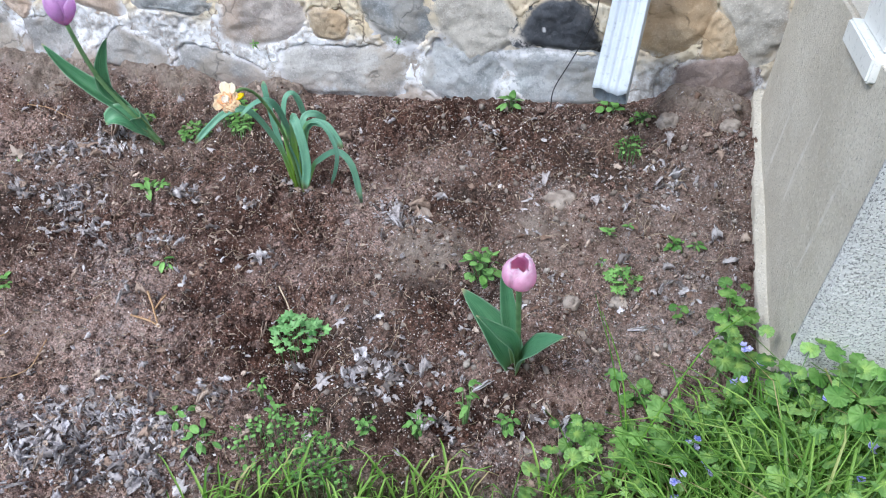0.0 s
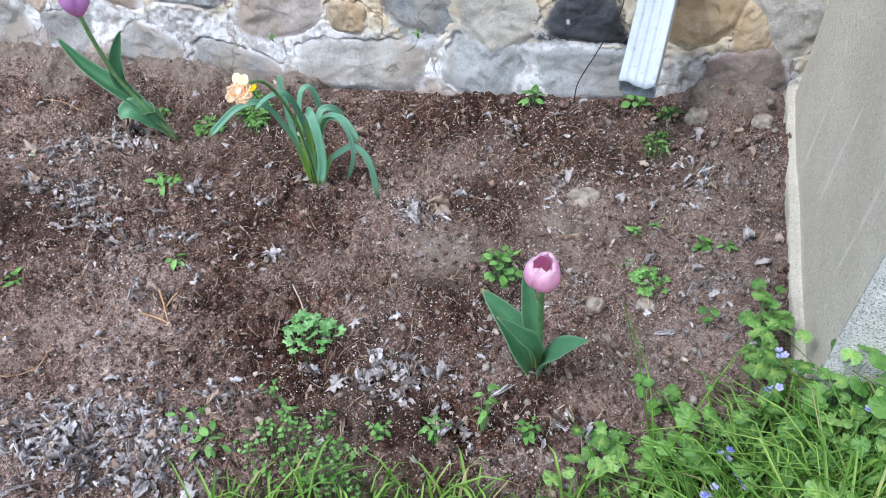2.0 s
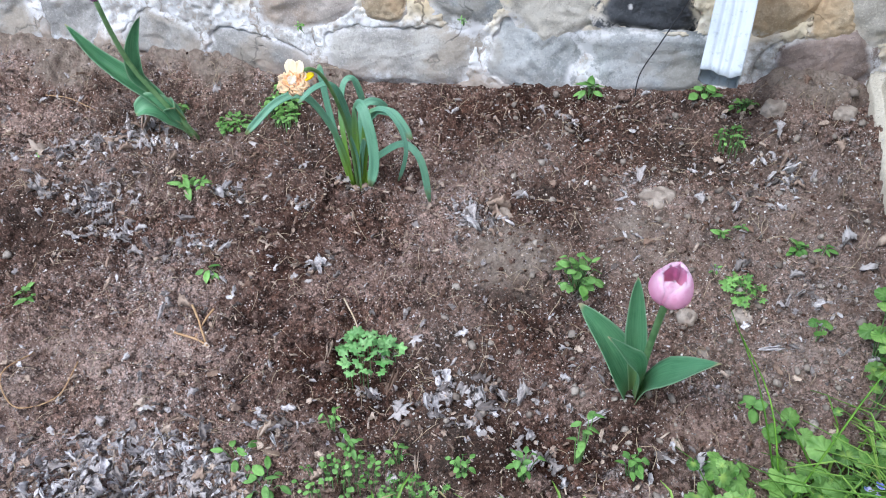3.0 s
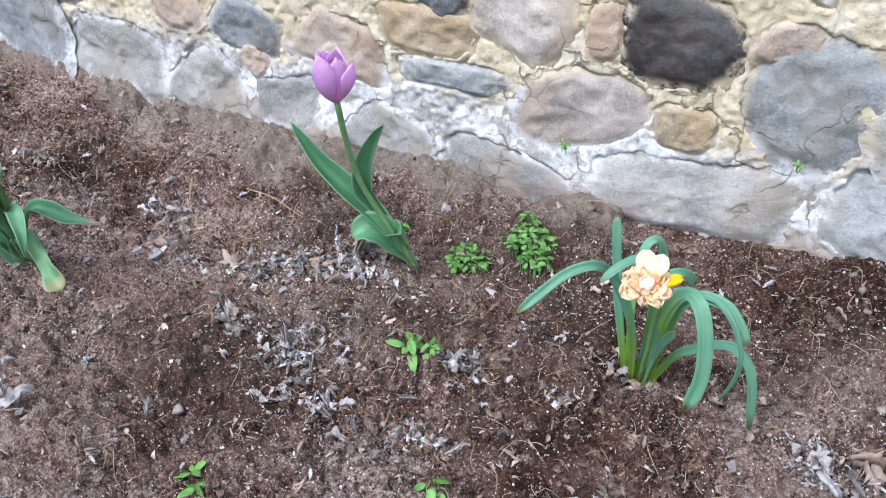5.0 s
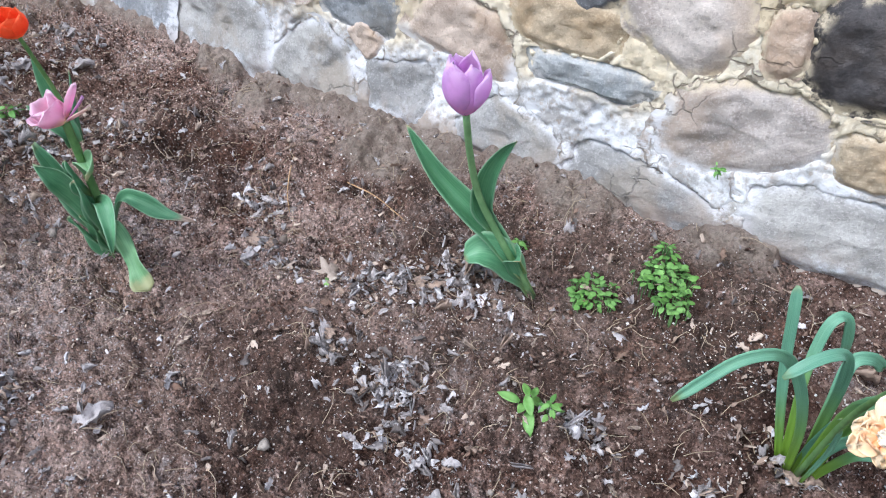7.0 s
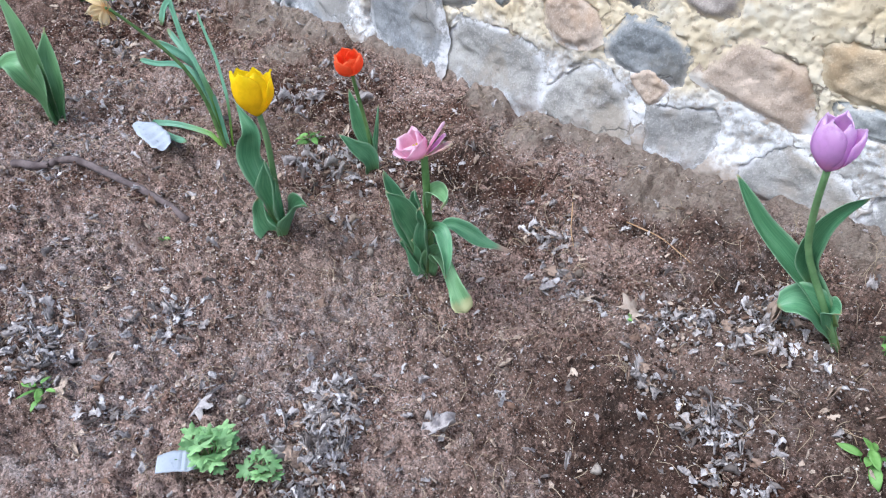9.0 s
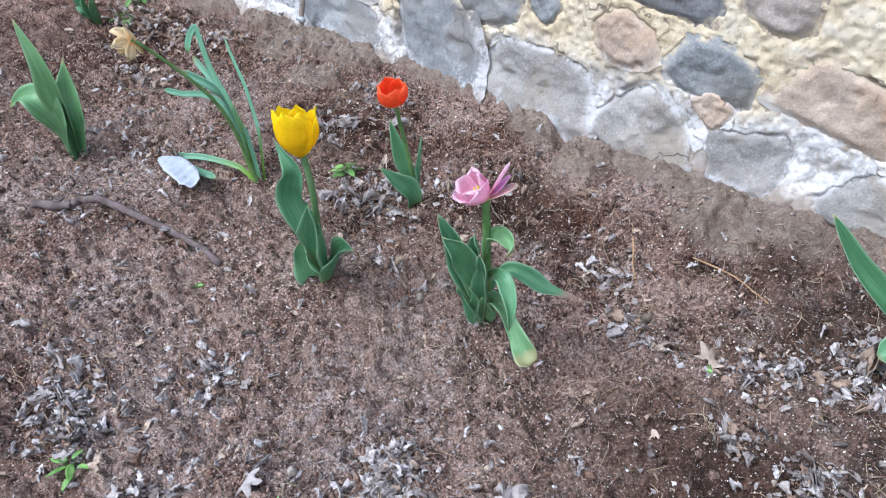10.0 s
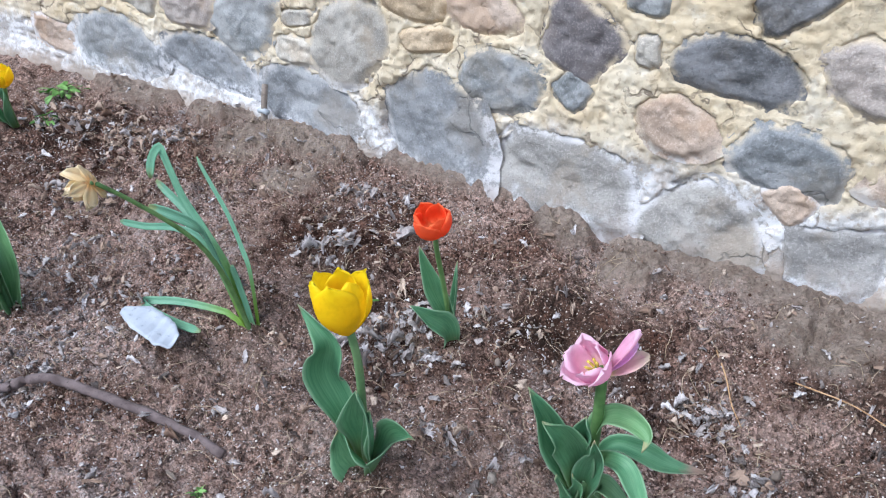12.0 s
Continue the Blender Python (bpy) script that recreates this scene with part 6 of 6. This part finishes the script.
s = stick("stick", [(-2.50, .742, .004), (-2.44, .778, .006), (-2.374, .817, .004), (-2.276, .850, .002), (-2.184, .870, .002), (-2.093, .889, .001)], .0080, .0066, M_BARK, "long bent grey-brown stick lying on the soil", "stick", n=44, up=.8)
for x, y in ((-2.34, .826), (-2.46, .768)):
    v, f, a = tube([(x, y, ground_at(x, y, .008)), (x + .008, y + .012, ground_at(x, y, .018)), (x + .01, y + .018, ground_at(x, y, .022))], .004, .002, 5, 6)
    part("knot", mesh_of("knot", v, f, M_BARK, a), s, "short broken side shoot")
TW = "dry twigs"
stick("twig", [(-.849, .874, .002), (-.815, .876, .004), (-.788, .868, .003)], .0022, .0016, M_TWIG, "forked orange-brown dry twig", group=TW)
stick("twig", [(-.847, .932, .012), (-.822, .905, .010), (-.790, .867, .003)], .0022, .0016, M_TWIG, "forked orange-brown dry twig", group=TW)
stick("twig", [(-.805, .928, .014), (-.812, .905, .012), (-.815, .876, .004)], .002, .0012, M_TWIG, "forked orange-brown dry twig", group=TW)
stick("twig", [(-1.615, 1.445, .004), (-1.585, 1.40, .016), (-1.565, 1.372, .012), (-1.542, 1.351, .002)], .0013, .0009, M_TWIG, "thin bent brown twig", group=TW)
stick("twig", [(-.60, .99, .02), (-.57, .96, .015), (-.555, .935, .004)], .0016, .0011, M_STRAW, "thin bent brown twig", group=TW)
stick("twig", [(-1.50, 1.46, .002), (-1.42, 1.44, .004), (-1.35, 1.43, .002)], .0013, .0009, M_TWIG, "thin bent brown twig", group=TW)
stick("twig", [(-1.06, .80, .002), (-1.07, .74, .004), (-1.02, .70, .004), (-.975, .735, .004), (-.97, .79, .002)], .0013, .001, M_TWIG, "thin root curled in a ring", group=TW)

# larger dead leaves that lie singly
for x, y, s, r, tip in ((-.39, 1.235, .045, .4, .2), (-1.437, .875, .05, 1.2, .1), (-1.188, 1.368, .05, 2.0, .3), (-.468, .846, .045, .2, .15), (-.41, .845, .03, 2.5, .2), (-1.50, 1.215, .03, 1, .2), (-1.505, 1.26, .03, 2, .2),
                         (-1.365, 1.30, .045, .7, .3), (-1.055, 1.255, .03, 1.6, .2), (-2.16, .935, .035, .5, .2), (-1.62, 1.49, .04, 2.2, .3), (-.60, .905, .03, 1.9, .2), (-.475, .965, .03, .2, .2), (-1.16, 1.26, .028, 1.1, .2),
                         (-.93, 1.37, .03, 2.9, .3), (-1.70, .66, .045, 1.1, .2), (-.635, 1.46, .035, .3, .2), (.215, 1.18, .025, .3, .2), (-2.2, 1.42, .05, 1.0, .2)):
    k = int(x * -1000) % 7
    v, f = maple(k) if k % 3 == 0 else CURLS[k % 6]
    me = mesh_of("dead_leaf", turned(v, 0, 0, 0, s, 0, 0, 0), f, M_BROWNLEAF if k % 2 else M_LITTER)
    ob = thing("dead_leaf", (x, y, ground_at(x, y, .006)), "single dry curled dead leaf on the soil", "dead leaf", "single dead leaves", me)
    ob.rotation_euler = (tip, tip * .5, r)

# pale lobed leaves, dry and crumpled
M_PALELEAF = plain_material("pale_dead_leaf", (.32, .26, .215), (.49, .42, .36), 50, .9, .15, 170, .8)
for x, y, s, r, k in ((-.385, 1.229, .060, .5, 2), (-1.362, 1.244, 0.050, 1.2, 5), (-1.188, 1.380, 0.055, 2.2, 3), (-1.442, 1.236, 0.042, 0.2, 6)):
    v, f = maple(k)
    ob = thing("dead_leaf", (x, y, ground_at(x, y, .008)), "pale lobed dead leaf, crumpled, on the soil", "dead leaf", "single dead leaves", mesh_of("dead_leaf", turned(v, 0, 0, 0, s, 0, 0, 0), f, M_PALELEAF))
    ob.rotation_euler = (.15, -.1, r)

# larger leaves that lie loose in the drifts
rs = np.random.RandomState(95)
LOOSE = [mesh_of("dead_leaf", *maple(s), M_LITTER) for s in (1, 4)] + [mesh_of("dead_leaf", *c, m) for c, m in ((CURLS[0], M_LITTER), (CURLS[4], M_LITTER), (CURLS[6], M_BROWNLEAF), (CURLS[2], M_LITTER))]
for x0, y0, ax, ay, count, size in PATCHES:
    for k in range(1 + count // 26):
        x, y = rs.normal(x0, ax * .6), min(1.58, rs.normal(y0, ay * .6))
        if y < float(lawn_edge(np.float64(x))):
            continue
        ob = thing("dead_leaf", (x, y, ground_at(x, y, .007)), "dry crumpled leaf in a drift on the soil", "dead leaf", "dead leaves in the drifts", LOOSE[rs.randint(len(LOOSE))])
        s = rs.uniform(.018, .034)
        ob.scale, ob.rotation_euler = (s, s, s), (rs.normal(0, .2), rs.normal(0, .2), rs.uniform(0, 6.28))


# stones on the ground
def rock(x, y, a, b, h, r, material, label, seed):
    bm = bmesh.new()
    bmesh.ops.create_icosphere(bm, subdivisions=4, radius=1)
    for v in bm.verts:
        d = 1 + .3 * noise.noise(v.co * 1.3 + Vector((seed, 0, 0))) + .14 * noise.noise(v.co * 3.3 + Vector((seed, 3, 0))) + .06 * noise.noise(v.co * 8) + .03 * noise.noise(v.co * 19)
        v.co = Vector((v.co.x * a * d, v.co.y * b * d, max(-.6, min(.72, v.co.z)) * h * d))
    me = bpy.data.meshes.new("rock")
    bm.to_mesh(me)
    bm.free()
    me.materials.append(material)
    me.polygons.foreach_set("use_smooth", [True] * len(me.polygons))
    ob = thing("rock", (x, y, ground_at(x, y, -h * .12)), label, "stone", "stones on the soil", me)
    ob.rotation_euler = (0, 0, r)


M_ROCK = plain_material("dusty_stone", (.24, .20, .17), (.40, .355, .31), 45, .95, .15, 170, 1.0)
rock(-.114, 1.317, .034, .026, .022, .3, M_ROCK, "tan stone half sunk in the soil", 1)
rock(-.057, 1.055, .016, .015, .014, .8, M_ROCK, "small grey stone on the soil", 4)
rock(.086, 1.540, .026, .022, .024, .4, M_ROCK, "small brown stone by the wall", 5)
rock(.030, 1.085, .022, .018, .014, 1.0, M_ROCK, "small grey stone on the soil", 6)
rock(-.030, .997, .014, .013, .012, .2, M_ROCK, "small grey stone on the soil", 7)
rock(.215, 1.555, .022, .02, .02, .4, M_ROCK, "small brown stone by the wall", 8)


# white scraps
def scrap(x, y, s, r, label, seed, shape):
    rs = np.random.RandomState(seed)
    P = np.zeros((26, 8, 3))
    for i, u in enumerate(np.linspace(0, 1, 26)):
        lo, hi = np.interp(u, (0, .35, .8, 1), shape[0]) + rs.uniform(-.006, .006), np.interp(u, (0, .35, .8, 1), shape[1]) + rs.uniform(-.006, .006)
        for j, v in enumerate(np.linspace(0, 1, 8)):
            P[i, j] = (u - .5, lo + (hi - lo) * v, .03 * math.sin(4 * u) + .016 * math.sin(38 * u) * (u > .55) + .012 * math.sin(5 * v + 3 * u) + .05 * v)
    v, f, a = sheet(P * s, .0014)
    me = mesh_of("scrap", v, f, M_PAPER)
    ob = thing("scrap", (x, y, ground_at(x, y, .012)), label, "litter", me=me)
    ob.rotation_euler = (.12, .05, r)


scrap(-2.345, .968, .125, .15, "torn white ribbed plastic scrap lying on the soil", 3, ((.02, -.14, -.22, -.16), (.12, .24, .16, .02)))
scrap(-1.632, .588, .05, .9, "small white plastic scrap beside a plant", 4, ((-.3, -.3, -.3, -.2), (.2, .3, .3, .2)))
